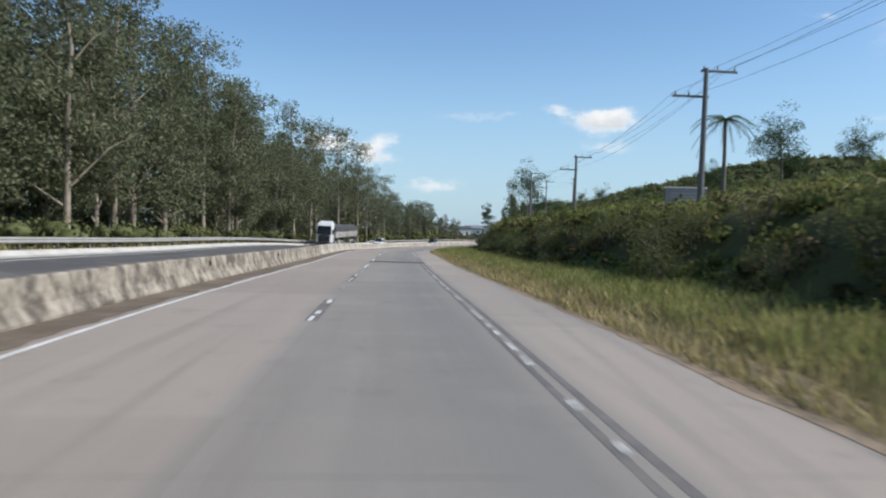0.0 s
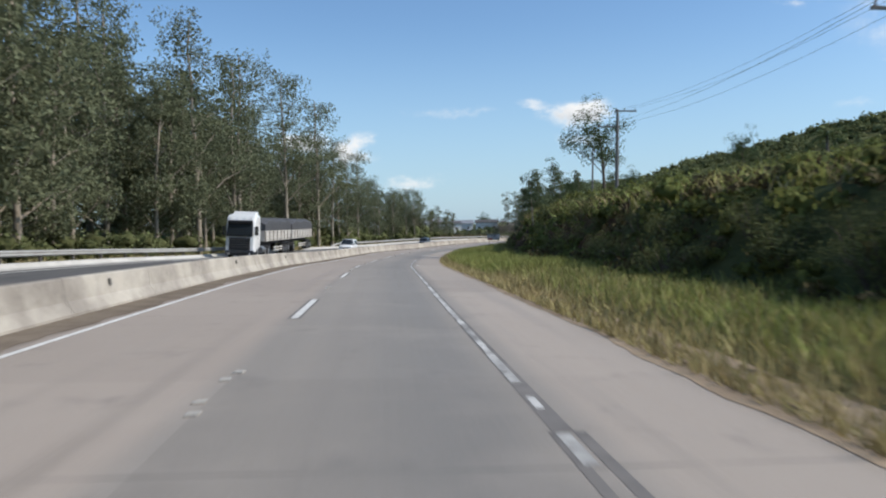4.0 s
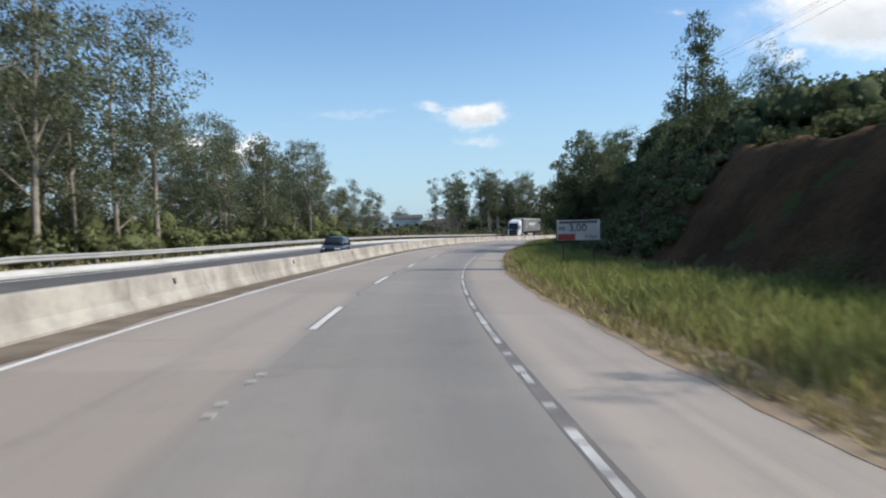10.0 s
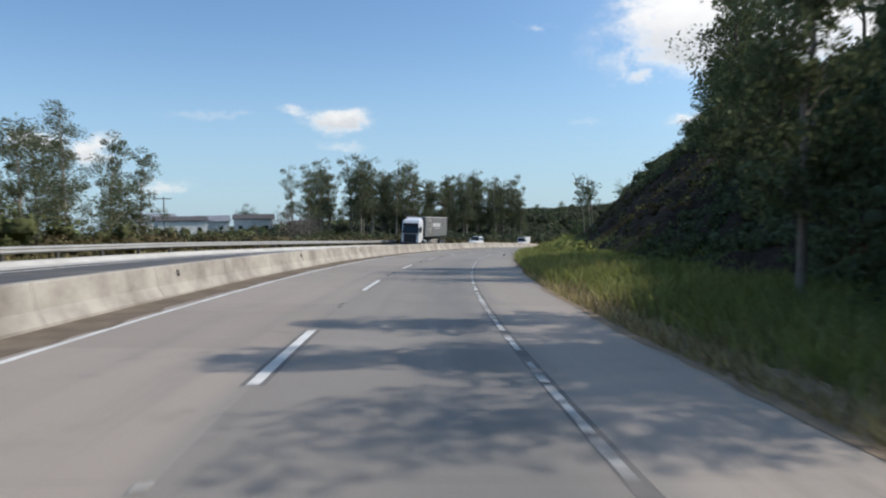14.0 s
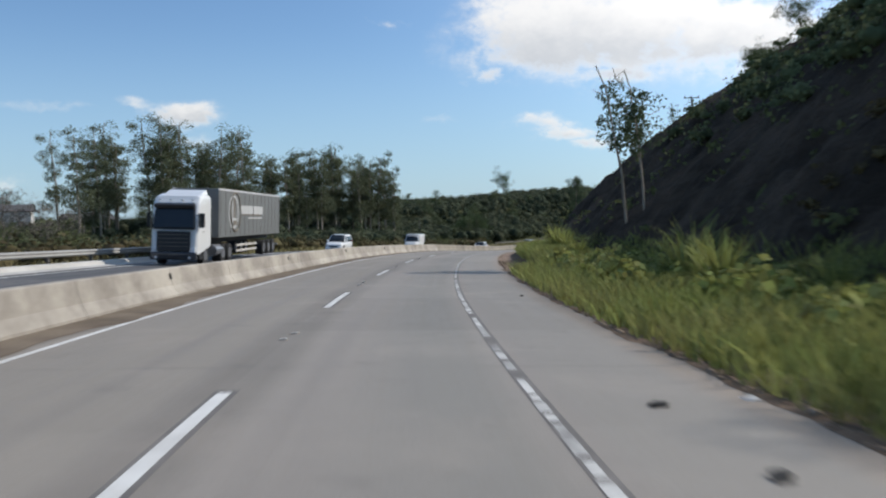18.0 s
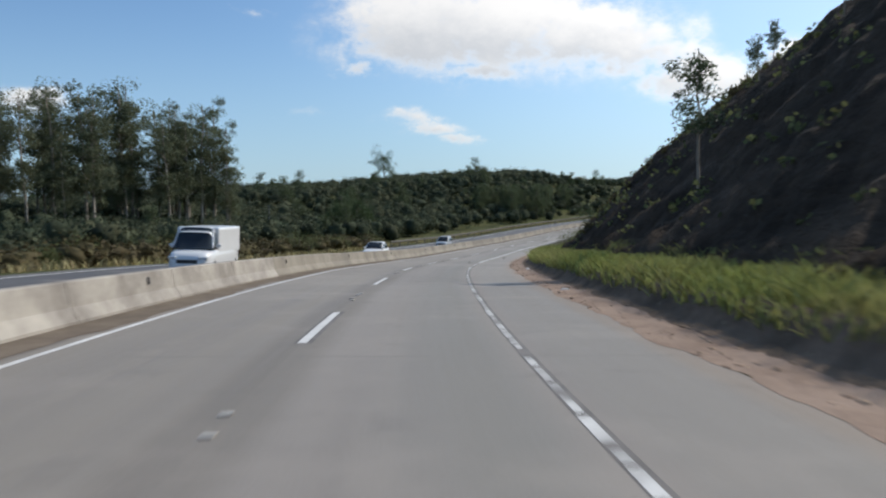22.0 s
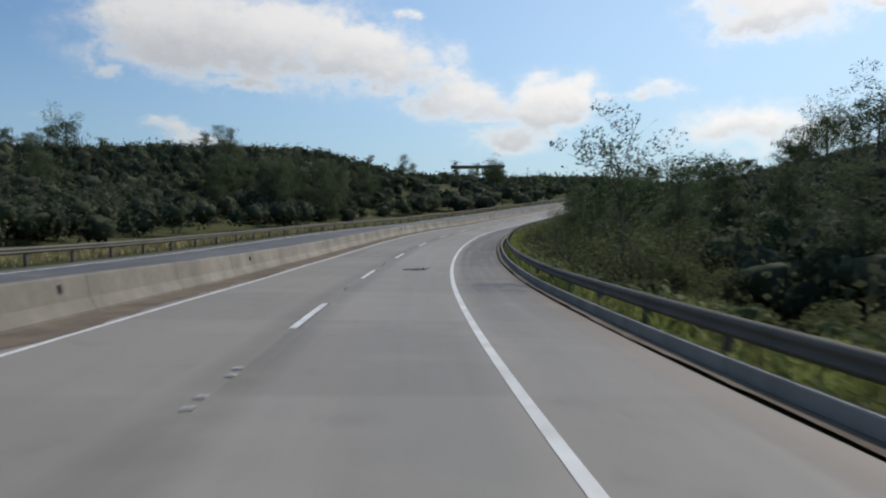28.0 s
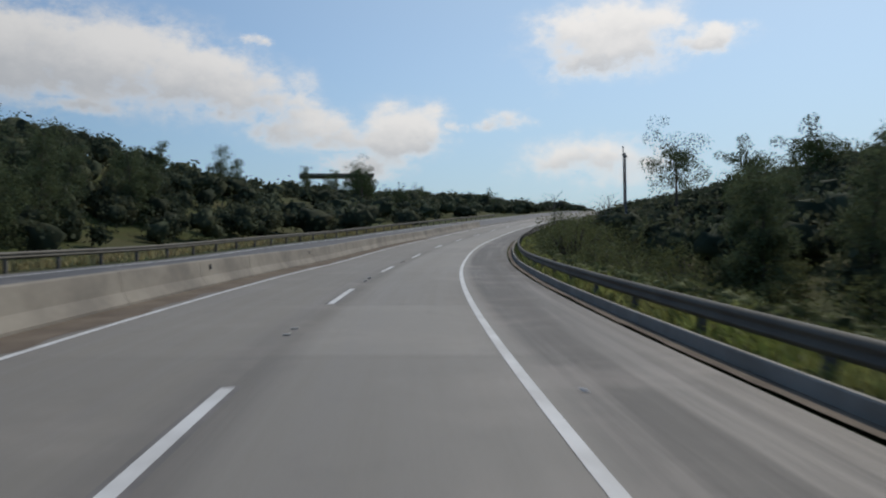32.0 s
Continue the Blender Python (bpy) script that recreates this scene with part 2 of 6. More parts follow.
def pavement_material(name, bands, crack=0.7, streak=0.4, late=()):
    """Worn paving: bands of colour across the width (UV x, metres), streaks along it (UV y), stains, fine grain."""
    m = bpy.data.materials.new(name)
    m.use_nodes = True
    t = m.node_tree
    b = t.nodes["Principled BSDF"]
    uv = nd(t, "ShaderNodeUVMap")
    s = nd(t, "ShaderNodeSeparateXYZ")
    t.links.new(uv.outputs[0], s.inputs[0])
    wav = nd(t, "ShaderNodeTexNoise", ins={"Scale": 0.15, "Detail": 3.0})
    t.links.new(uv.outputs[0], wav.inputs["Vector"])
    x = math_node(t, "ADD", s.outputs[0], math_node(t, "MULTIPLY", math_node(t, "SUBTRACT", wav.outputs[0], 0.5), 0.25))
    col = bands[0][2]
    for lo, hi, c in bands[1:]:
        col = mix_col(t, smooth(t, x, lo, hi), col, c)
    # later stretches blend over to their own band colours
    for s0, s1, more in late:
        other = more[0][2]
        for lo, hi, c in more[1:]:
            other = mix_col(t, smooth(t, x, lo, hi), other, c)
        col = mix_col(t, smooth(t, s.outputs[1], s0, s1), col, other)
    # slabs and old patches differ a little in tone
    cell = nd(t, "ShaderNodeCombineXYZ")
    t.links.new(math_node(t, "FLOOR", math_node(t, "DIVIDE", math_node(t, "ADD", s.outputs[0], 1.88), 3.42)), cell.inputs[0])
    t.links.new(math_node(t, "FLOOR", math_node(t, "DIVIDE", s.outputs[1], 7.3)), cell.inputs[1])
    wn = nd(t, "ShaderNodeTexWhiteNoise")
    t.links.new(cell.outputs[0], wn.inputs["Vector"])
    tone = nd(t, "ShaderNodeHueSaturation")
    t.links.new(math_node(t, "ADD", math_node(t, "MULTIPLY", wn.outputs[0], 0.16), 0.92), tone.inputs["Value"])
    t.links.new(col, tone.inputs["Color"])
    col = tone.outputs[0]
    # streaks run with the traffic
    mp = nd(t, "ShaderNodeMapping")
    mp.inputs["Scale"].default_value = (1.6, 0.035, 1)
    t.links.new(uv.outputs[0], mp.inputs[0])
    st = nd(t, "ShaderNodeTexNoise", ins={"Scale": 1.0, "Detail": 5.0, "Roughness": 0.7})
    t.links.new(mp.outputs[0], st.inputs["Vector"])
    col = mix_col(t, math_node(t, "MULTIPLY", smooth(t, st.outputs[0], 0.45, 0.75), streak), col, tuple(c * 0.62 for c in bands[-1][2]))
    # blotches, slab tones
    bl = nd(t, "ShaderNodeTexNoise", ins={"Scale": 0.35, "Detail": 5.0, "Roughness": 0.65})
    t.links.new(uv.outputs[0], bl.inputs["Vector"])
    col = mix_col(t, math_node(t, "MULTIPLY", smooth(t, bl.outputs[0], 0.48, 0.75), 0.3), col, (0.38, 0.33, 0.285))
    dk = nd(t, "ShaderNodeTexNoise", ins={"Scale": 0.8, "Detail": 6.0, "Roughness": 0.7})
    t.links.new(uv.outputs[0], dk.inputs["Vector"])
    col = mix_col(t, math_node(t, "MULTIPLY", smooth(t, dk.outputs[0], 0.55, 0.75), 0.42), col, (0.13, 0.12, 0.115))
    gr = nd(t, "ShaderNodeTexNoise", ins={"Scale": 40.0, "Detail": 4.0, "Roughness": 0.7})
    t.links.new(uv.outputs[0], gr.inputs["Vector"])
    col = mix_col(t, 0.35, col, mix_col(t, gr.outputs[0], (0.12, 0.115, 0.11), (0.85, 0.83, 0.8)), "OVERLAY")
    # cross joints every few metres, thin
    jy = math_node(t, "ABSOLUTE", math_node(t, "SUBTRACT", math_node(t, "FRACT", math_node(t, "DIVIDE", math_node(t, "ADD", s.outputs[1], math_node(t, "MULTIPLY", wav.outputs[0], 0.3)), 11.3)), 0.5))
    joint = smooth(t, jy, 0.0, 0.004, 1.0, 0.0)
    col = mix_col(t, math_node(t, "MULTIPLY", joint, math_node(t, "MULTIPLY", smooth(t, bl.outputs[0], 0.4, 0.6), crack)), col, (0.10, 0.095, 0.09))
    t.links.new(col, b.inputs["Base Color"])
    t.links.new(smooth(t, st.outputs[0], 0.3, 0.8, 0.82, 0.58), b.inputs["Roughness"])
    b.inputs["Specular IOR Level"].default_value = 0.4
    bp = nd(t, "ShaderNodeBump", ins={"Strength": 0.35, "Distance": 0.01})
    t.links.new(gr.outputs[0], bp.inputs["Height"])
    t.links.new(bp.outputs[0], b.inputs["Normal"])
    return m


PINK, GREY, PALE = (0.33, 0.28, 0.24), (0.262, 0.236, 0.21), (0.35, 0.30, 0.258)
M_ROAD = pavement_material("worn pale paving", [(0, 0, (0.22, 0.18, 0.15)), (-5.8, -5.5, PINK), (-2.3, -1.8, GREY), (-1.0, 0.6, (0.215, 0.2, 0.184)), (0.9, 1.5, GREY), (1.6, 2.0, PALE), (3.3, 3.7, (0.33, 0.28, 0.23))],
                           late=((215, 290, [(0, 0, (0.19, 0.165, 0.14)), (-5.8, -5.5, (0.258, 0.232, 0.2)), (-2.6, -2.1, (0.205, 0.184, 0.16)), (-1.7, -1.2, GREY), (-1.0, 0.6, (0.222, 0.208, 0.186)), (0.9, 1.5, GREY), (1.6, 2.0, (0.255, 0.235, 0.21)), (3.2, 3.7, (0.27, 0.225, 0.185))]),
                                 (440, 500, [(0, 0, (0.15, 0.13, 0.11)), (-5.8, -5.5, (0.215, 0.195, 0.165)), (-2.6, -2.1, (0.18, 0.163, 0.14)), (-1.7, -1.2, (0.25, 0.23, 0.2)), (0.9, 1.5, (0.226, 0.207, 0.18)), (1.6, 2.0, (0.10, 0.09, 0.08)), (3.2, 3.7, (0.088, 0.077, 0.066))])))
M_ROAD2 = pavement_material("dark asphalt", [(0, 0, (0.11, 0.105, 0.10)), (-15.2, -14.8, (0.092, 0.09, 0.09)), (-8.2, -7.9, (0.18, 0.165, 0.15))], crack=0.2)
M_LINEW = material("flaking edge line paint", (0.66, 0.65, 0.62), (0.16, 0.15, 0.14), rough=0.75, big=0.9, small=7, amount=0.85)
M_LINE = material("worn white road paint", (0.72, 0.71, 0.68), (0.42, 0.40, 0.37), rough=0.7, big=1.2, small=18, amount=0.55)
M_CONC = material("stained cast concrete", (0.46, 0.42, 0.36), (0.2, 0.175, 0.15), rough=0.85, big=0.5, small=6, amount=0.8, bump=0.5)
M_CONCO = material("heavily stained old concrete", (0.42, 0.37, 0.30), (0.10, 0.085, 0.07), rough=0.9, big=1.7, small=6, amount=1.0, bump=0.5)
M_CONCD = material("dull olive-grey concrete", (0.31, 0.275, 0.22), (0.16, 0.14, 0.115), rough=0.9, big=0.4, small=5, amount=0.8, bump=0.4)
M_KERB = material("weathered kerb concrete", (0.36, 0.335, 0.295), (0.21, 0.19, 0.16), rough=0.9, big=0.7, small=9, amount=0.65, bump=0.35, spec=0.2)
M_PALEC = material("pale concrete gutter", (0.52, 0.50, 0.465), (0.34, 0.32, 0.29), rough=0.85, big=0.5, small=7, amount=0.6, bump=0.3)
M_CONC2 = material("dark weathered concrete", (0.25, 0.215, 0.17), (0.13, 0.11, 0.09), rough=0.85, big=0.8, small=10, amount=0.6, bump=0.4)
M_POLE = material("weathered concrete pole", (0.17, 0.165, 0.16), (0.10, 0.098, 0.095), rough=0.85, big=0.6, small=20, amount=0.5)
M_STEEL = material("dull galvanised steel", (0.36, 0.355, 0.34), (0.22, 0.205, 0.19), rough=0.65, metal=0.1, big=0.7, small=15, amount=0.5, bump=0.15)
M_RAIL = material("weathered dark guard rail steel", (0.15, 0.138, 0.112), (0.085, 0.073, 0.058), rough=0.75, metal=0.1, big=0.7, small=15, amount=0.6, bump=0.1, spec=0.25)
M_STEELD = material("rusty dark steel", (0.16, 0.15, 0.14), (0.10, 0.08, 0.065), rough=0.7, metal=0.4, big=1.0, small=15)
M_SOIL = material("dry verge soil", (0.36, 0.28, 0.20), (0.22, 0.165, 0.115), rough=0.95, big=0.6, small=6, amount=0.7, bump=0.8, dist=0.05, spec=0.08)
M_GROUND = material("scrubby ground", (0.06, 0.075, 0.025), (0.095, 0.085, 0.04), rough=0.95, big=0.12, small=2.5, amount=0.75, bump=0.8, dist=0.15, spec=0.08)
M_ROCK = material("dark cut rock face", (0.105, 0.078, 0.058), (0.038, 0.029, 0.022), rough=0.95, big=0.3, small=2.6, amount=0.9, bump=1.0, dist=0.55, spec=0.08)
M_BARK = material("pale peeling bark", (0.36, 0.31, 0.25), (0.17, 0.135, 0.10), rough=0.9, big=1.5, small=9, amount=0.7, bump=0.5)
M_BARKD = material("dark bark", (0.13, 0.105, 0.08), (0.07, 0.055, 0.045), rough=0.9, big=2, small=12, bump=0.6)
M_LEAFE = material("eucalyptus leaves", (0.165, 0.178, 0.105), (0.108, 0.122, 0.072), rough=0.75, big=0.2, small=2, bump=0, vary=0.3, transmit=0.3)
M_LEAFB = material("bush leaves", (0.155, 0.168, 0.075), (0.098, 0.112, 0.048), rough=0.85, big=0.25, small=2, bump=0, vary=0.35, transmit=0.3)
M_LEAFD = material("dark forest leaves", (0.118, 0.126, 0.075), (0.05, 0.066, 0.042), rough=0.9, big=0.2, small=0.05, amount=0.9, bump=0, vary=0.3, transmit=0.35)
M_PALM = material("palm fronds", (0.075, 0.10, 0.035), (0.04, 0.06, 0.02), rough=0.5, bump=0, vary=0.3, transmit=0.25)
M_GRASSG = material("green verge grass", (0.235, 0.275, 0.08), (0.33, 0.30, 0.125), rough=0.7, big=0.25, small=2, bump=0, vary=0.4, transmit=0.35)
M_GRASSD = material("dry verge grass", (0.42, 0.345, 0.185), (0.25, 0.225, 0.095), rough=0.8, big=0.3, small=2, bump=0, vary=0.4, transmit=0.3)
M_WIRE = material("black cable", (0.03, 0.03, 0.03), rough=0.6, bump=0)
M_TWIG = material("grey twigs", (0.2, 0.17, 0.14), (0.12, 0.1, 0.08), rough=0.9, bump=0.2)

# ---- the road's line ----
KS = [0, 35, 70, 105, 140, 175, 210, 245, 280, 315, 350, 385, 420, 455, 490, 525, 560, 600, 650, 720, 800, 950]
KH = [-3.95, -3.01, -2.73, -1.51, 3.28, 8.53, 14.34, 20.46, 25.6, 30.23, 35.44, 41.29, 47.76, 52.62, 57.75, 63.96, 69.5, 75.5, 81, 84, 84, 84]
ZS = [17.5 * i for i in range(31)] + [560, 600, 650, 720, 800, 950]
KZ = [0.01, -0.14, -0.47, -0.81, -1.04, -1.34, -1.77, -2.3, -2.66, -2.9, -3.25, -3.57, -3.72, -3.81, -3.96, -4.16, -4.47, -4.8, -5.14, -5.46, -5.91, -6.44, -7.1, -7.92, -8.65, -9.07, -9.32, -9.51, -9.44, -9.12, -8.68] + [-7.9, -6.2, -3.4, 0.6, 5.0, 9.0]
S0, S1 = -120, 950
tab_s = np.arange(S0, S1 + 1, 1.0)
tab_h = np.radians(np.interp(tab_s, KS, KH))
tab_h = np.convolve(np.pad(tab_h, 8, mode="edge"), np.ones(17) / 17, mode="valid")
tab_z = np.interp(tab_s, ZS, KZ)
tab_z[tab_s < 0] = 0.06 - 0.0145 * tab_s[tab_s < 0]
tab_z = np.convolve(np.pad(tab_z, 5, mode="edge"), np.ones(11) / 11, mode="valid")
hm = (tab_h[1:] + tab_h[:-1]) / 2
tab_x = np.r_[0, np.cumsum(np.sin(hm))]
tab_y = np.r_[0, np.cumsum(np.cos(hm))]
tab_x += -0.023 - np.interp(0, tab_s, tab_x)
tab_y += -0.004 - np.interp(0, tab_s, tab_y)


# how far the road lies to the right of the line that is driven
SHIFT_S = (0, 47, 91, 107, 123, 155, 172, 204, 220, 267, 283, 300, 333, 366, 416, 466, 493, 520)
SHIFT = (0.45, 0.17, -0.03, -0.2, -0.13, -0.06, 0.03, 0.12, 0.14, 0.05, -0.06, -0.12, 0.06, 0.16, -0.09, 0.1, 0.15, 0.1)


def road_xy(s, lat):
    """World x, y of the place s metres along the road and lat metres to the right of its line."""
    lat = lat + np.interp(s, SHIFT_S, SHIFT)
    h = np.interp(s, tab_s, tab_h)
    return np.interp(s, tab_s, tab_x) + lat * np.cos(h), np.interp(s, tab_s, tab_y) - lat * np.sin(h)


def road_z(s):
    return np.interp(s, tab_s, tab_z)


def surf_z(s, lat):
    """The carriageways' surface: they bank into the curve, the far one more steeply."""
    c1 = np.interp(s, (0, 47, 90, 420, 500), (0.0, 0.012, 0.024, 0.024, 0.018))
    c2 = np.interp(s, (0, 90, 380, 430), (0.06, 0.05, 0.045, 0.03))
    lat = np.asarray(lat, float)
    return road_z(s) - c1 * np.clip(lat, -6.8, 5.0) + c2 * np.clip(-lat - 6.8, 0, 10.5)


def heading(s):
    return float(np.interp(s, tab_s, tab_h))


def sstep(a, b, v):
    u = np.clip((v - a) / (b - a), 0, 1)
    return u * u * (3 - 2 * u)


# bank on the right: place along the road, foot, height, width, slope above
BANK = np.array([(-120, 8.6, 2.3, 3.4, .14), (60, 8.6, 2.5, 3.4, .14), (100, 9.6, 3.1, 3.6, .14), (130, 10.6, 4.1, 4.2, .16), (165, 10.2, 4.4, 4.0, .13),
                 (182, 9.0, 4.7, 4.5, .15), (200, 9.0, 6.0, 5.8, .19), (230, 9.6, 9, 9.5, .25), (265, 9.5, 11.5, 17, .2), (300, 9, 14.3, 19, .12), (330, 8.2, 13.7, 19, .10), (350, 7.8, 13.3, 18, .10),
                 (380, 7.8, 13.1, 17, .10), (402, 8, 13.4, 16, .08), (418, 8.5, 9.6, 13, .05), (432, 9, 5.2, 10, .03)])
BANK2 = np.array([(446, 8, 0.5, 8, 0.0), (458, 5.8, -2.0, 8, .08), (490, 5.8, -2.0, 9, .20), (600, 5.8, -1.0, 9, .22), (950, 7, 0, 9, .05)])
BANK = np.concatenate([BANK, BANK2])
RIDGE = ((-120, 300, 380, 430, 480, 560, 605, 645, 720, 800, 950), (0, 0, 0.5, 3.2, 5.6, 10.6, 11.8, 7.0, 5, 4, 3))


def rough_noise(x, y, scale):
    """Smooth cheap relief."""
    return (np.sin(x / scale + 1.3 * np.sin(y / scale * 0.7)) + np.sin(y / scale * 1.3 + 1.7 * np.sin(x / scale * 0.6)) + 0.5 * np.sin((x + y) / scale * 2.1)) / 2.5


def ground_z(s, lat):
    """Height of the ground; s and lat are arrays."""
    s, lat = np.asarray(s, float), np.asarray(lat, float)
    x, y = road_xy(s, lat)
    foot, hgt, wid, slo = (np.interp(s, BANK[:, 0], BANK[:, i]) for i in (1, 2, 3, 4))
    u = np.clip((lat - foot) / wid, 0, 1)
    dome = sstep(225, 262, s) * (1 - sstep(425, 445, s))
    right = hgt * ((1 - dome) * sstep(0, 1, u) + dome * (1 - (1 - u) ** 1.3)) + slo * np.clip(lat - foot - wid * 0.6, 0, 60)
    right = right + 0.5 * sstep(5.0, 5.6, lat) * sstep(306, 320, s) * (1 - sstep(430, 440, s))
    right = right + 0.10 * sstep(3.9, 5.2, lat) + (0.12 * rough_noise(x, y, 1.1) + 0.08) * sstep(4.2, 6.5, lat)
    right = right + np.clip(np.abs(hgt) * 0.05, 0, 0.9) * rough_noise(x, y, 3.7) * sstep(0, 3, lat - foot)
    ridge = np.interp(s, *RIDGE) * sstep(26, 85 - 28 * sstep(515, 575, s), -lat)
    dip = -1.2 * sstep(17, 30, -lat) * (1 - sstep(380, 430, s))
    left = dip + ridge + 0.25 * rough_noise(x, y, 4.0) * sstep(17.5, 22, -lat) + 1.2 * rough_noise(x, y, 19.0) * sstep(45, 90, -lat)
    return surf_z(s, lat) + np.where(lat > 0, right, left) - 0.09


def at(s, lat, up=0.0):
    x, y = road_xy(s, lat)
    return Vector((float(x), float(y), float(ground_z(s, lat)) + up))


def on_road(s, lat, up=0.0):
    x, y = road_xy(s, lat)
    return Vector((float(x), float(y), float(surf_z(s, lat)) + up))


# ---- mesh helpers ----
def mesh_of(name, verts, faces, mat, uvs=None, flat=False):
    me = bpy.data.meshes.new(name)
    me.from_pydata([tuple(v) for v in verts], [], faces)
    if uvs is not None:
        layer = me.uv_layers.new(name="UVMap")
        idx = np.zeros(len(me.loops), dtype=np.int32)
        me.loops.foreach_get("vertex_index", idx)
        layer.data.foreach_set("uv", np.asarray(uvs, np.float32)[idx].ravel())
    for m in (mat if isinstance(mat, (list, tuple)) else [mat]):
        me.materials.append(m)
    if not flat:
        me.polygons.foreach_set("use_smooth", np.ones(len(me.polygons), dtype=bool))
    me.update()
    return me


def part(name, bm, mat, parent, label=""):
    me = bpy.data.meshes.new(name)
    bm.to_mesh(me)
    bm.free()
    me.materials.append(mat)
    ob = new(name, me)
    ob.parent = parent
    return tagged(ob, label)


def part_mesh(name, me, parent, label=""):
    ob = new(name, me)
    ob.parent = parent
    return tagged(ob, label)


def strip(name, ss, lats, zfun, mat, flat=False):
    """A sheet along the road: rows at ss, columns at lats."""
    ss, lats = np.asarray(ss, float), np.asarray(lats, float)
    sg, lg = np.meshgrid(ss, lats, indexing="ij")
    x, y = road_xy(sg, lg)
    z = zfun(sg, lg)
    v = np.stack([x.ravel(), y.ravel(), z.ravel()], 1)
    n, k = len(ss), len(lats)
    i = np.arange(n - 1)[:, None] * k + np.arange(k - 1)[None]
    f = np.stack([i, i + 1, i + k + 1, i + k], -1).reshape(-1, 4)
    return mesh_of(name, v.tolist(), f.tolist(), mat, np.stack([lg.ravel(), sg.ravel()], 1), flat)


def box_bm(sx, sy, sz, m=None, bevel=0.0, bm=None):
    bm = bm or bmesh.new()
    new_v = bmesh.ops.create_cube(bm, size=1.0)["verts"]
    bmesh.ops.scale(bm, vec=(sx, sy, sz), verts=new_v)
    if bevel:
        es = list({e for v in new_v for e in v.link_edges})
        r = bmesh.ops.bevel(bm, geom=es, offset=bevel, segments=2, affect="EDGES", profile=0.5)
        new_v = list({v for f in r["faces"] for v in f.verts} | {v for v in new_v if v.is_valid})
    if m is not None:
        bmesh.ops.transform(bm, matrix=m, verts=new_v)
    return bm


def cyl_bm(r1, r2, h, seg=10, m=None, bm=None):
    bm = bm or bmesh.new()
    v = bmesh.ops.create_cone(bm, cap_ends=True, segments=seg, radius1=r1, radius2=r2, depth=h)["verts"]
    bmesh.ops.translate(bm, vec=(0, 0, h / 2), verts=v)
    if m is not None:
        bmesh.ops.transform(bm, matrix=m, verts=v)
    return bm


def tube(points, radii, seg=7):
    """Vertices and faces of a tapered tube."""
    verts, faces = [], []
    for i, (p, r) in enumerate(zip(points, radii)):
        a = points[max(i - 1, 0)]
        b = points[min(i + 1, len(points) - 1)]
        d = (Vector(b) - Vector(a)).normalized()
        u = d.orthogonal().normalized()
        w = d.cross(u)
        for k in range(seg):
            q = 2 * math.pi * k / seg
            verts.append(Vector(p) + (u * math.cos(q) + w * math.sin(q)) * r)
        if i:
            o = (i - 1) * seg
            faces += [(o + k, o + (k + 1) % seg, o + seg + (k + 1) % seg, o + seg + k) for k in range(seg)]
    return verts, faces


NR = np.random.default_rng(5)


def fast_mesh(name, v, f, mat):
    """A mesh from arrays."""
    me = bpy.data.meshes.new(name)
    n, k = len(f), f.shape[1]
    me.vertices.add(len(v))
    me.vertices.foreach_set("co", np.asarray(v, np.float32).ravel())
    me.loops.add(n * k)
    me.loops.foreach_set("vertex_index", f.astype(np.int32).ravel())
    me.polygons.add(n)
    me.polygons.foreach_set("loop_start", np.arange(0, n * k, k, dtype=np.int32))
    me.materials.append(mat)
    me.update(calc_edges=True)
    return me


# ---- ground and carriageways ----
s_rows = np.concatenate([np.arange(S0, 545, 1.5), np.arange(545, S1, 5.0)])
l_left = -np.concatenate([np.geomspace(330, 30, 30), np.arange(28.5, 15.0, -1.5)])
l_mid = np.array([-15.5, -12, -7.5, -3, 1, 3.4])
l_right = np.concatenate([np.arange(3.9, 7.4, 0.22), np.arange(7.5, 30, 0.75), np.geomspace(31, 240, 24)])
ground = new("ground", strip("ground", s_rows, np.concatenate([l_left, l_mid, l_right]), ground_z, M_GROUND))
tagged(ground, "scrubby green and brown ground with a steep roadside bank", "ground", kind="structure")
far = bmesh.new()
bmesh.ops.create_circle(far, cap_ends=True, segments=64, radius=4500)
me = bpy.data.meshes.new("far_ground")
far.to_mesh(me)
far.free()
me.materials.append(M_GROUND)
far_ground = tagged(new("far_ground", me), "distant green lowland out to the horizon", "ground", kind="structure")
far_ground.location = (0, 300, -16)

s_road = np.arange(S0, S1, 2.0)
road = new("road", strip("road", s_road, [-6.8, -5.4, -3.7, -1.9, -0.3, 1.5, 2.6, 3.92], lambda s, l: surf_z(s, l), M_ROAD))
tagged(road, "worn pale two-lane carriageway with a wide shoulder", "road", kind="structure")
road2 = new("far_road", strip("far_road", s_road, [-15.9, -15.0, -11.4, -7.3], lambda s, l: surf_z(s, l) - 0.01, M_ROAD2))
tagged(road2, "dark grey asphalt carriageway for oncoming traffic", "road", kind="structure")

# ---- road markings ----
R = random.Random(7)


def band_faces(s0, s1, l0, l1, up, step=1.0):
    n = max(int(math.ceil((s1 - s0) / step)), 1)
    v, f = [], []
    for i in range(n + 1):
        s = s0 + (s1 - s0) * i / n
        v += [on_road(s, l0, up), on_road(s, l1, up)]
        if i:
            o = 2 * i - 2
            f.append((o, o + 1, o + 3, o + 2))
    return v, f


def marking(name, s0, s1, l0, l1, label, up=0.005, mat=None):
    v, f = band_faces(s0, s1, l0, l1, up)
    ob = new(name, mesh_of(name, v, f, mat or M_LINE))
    ob.parent = road
    return tagged(ob, label)


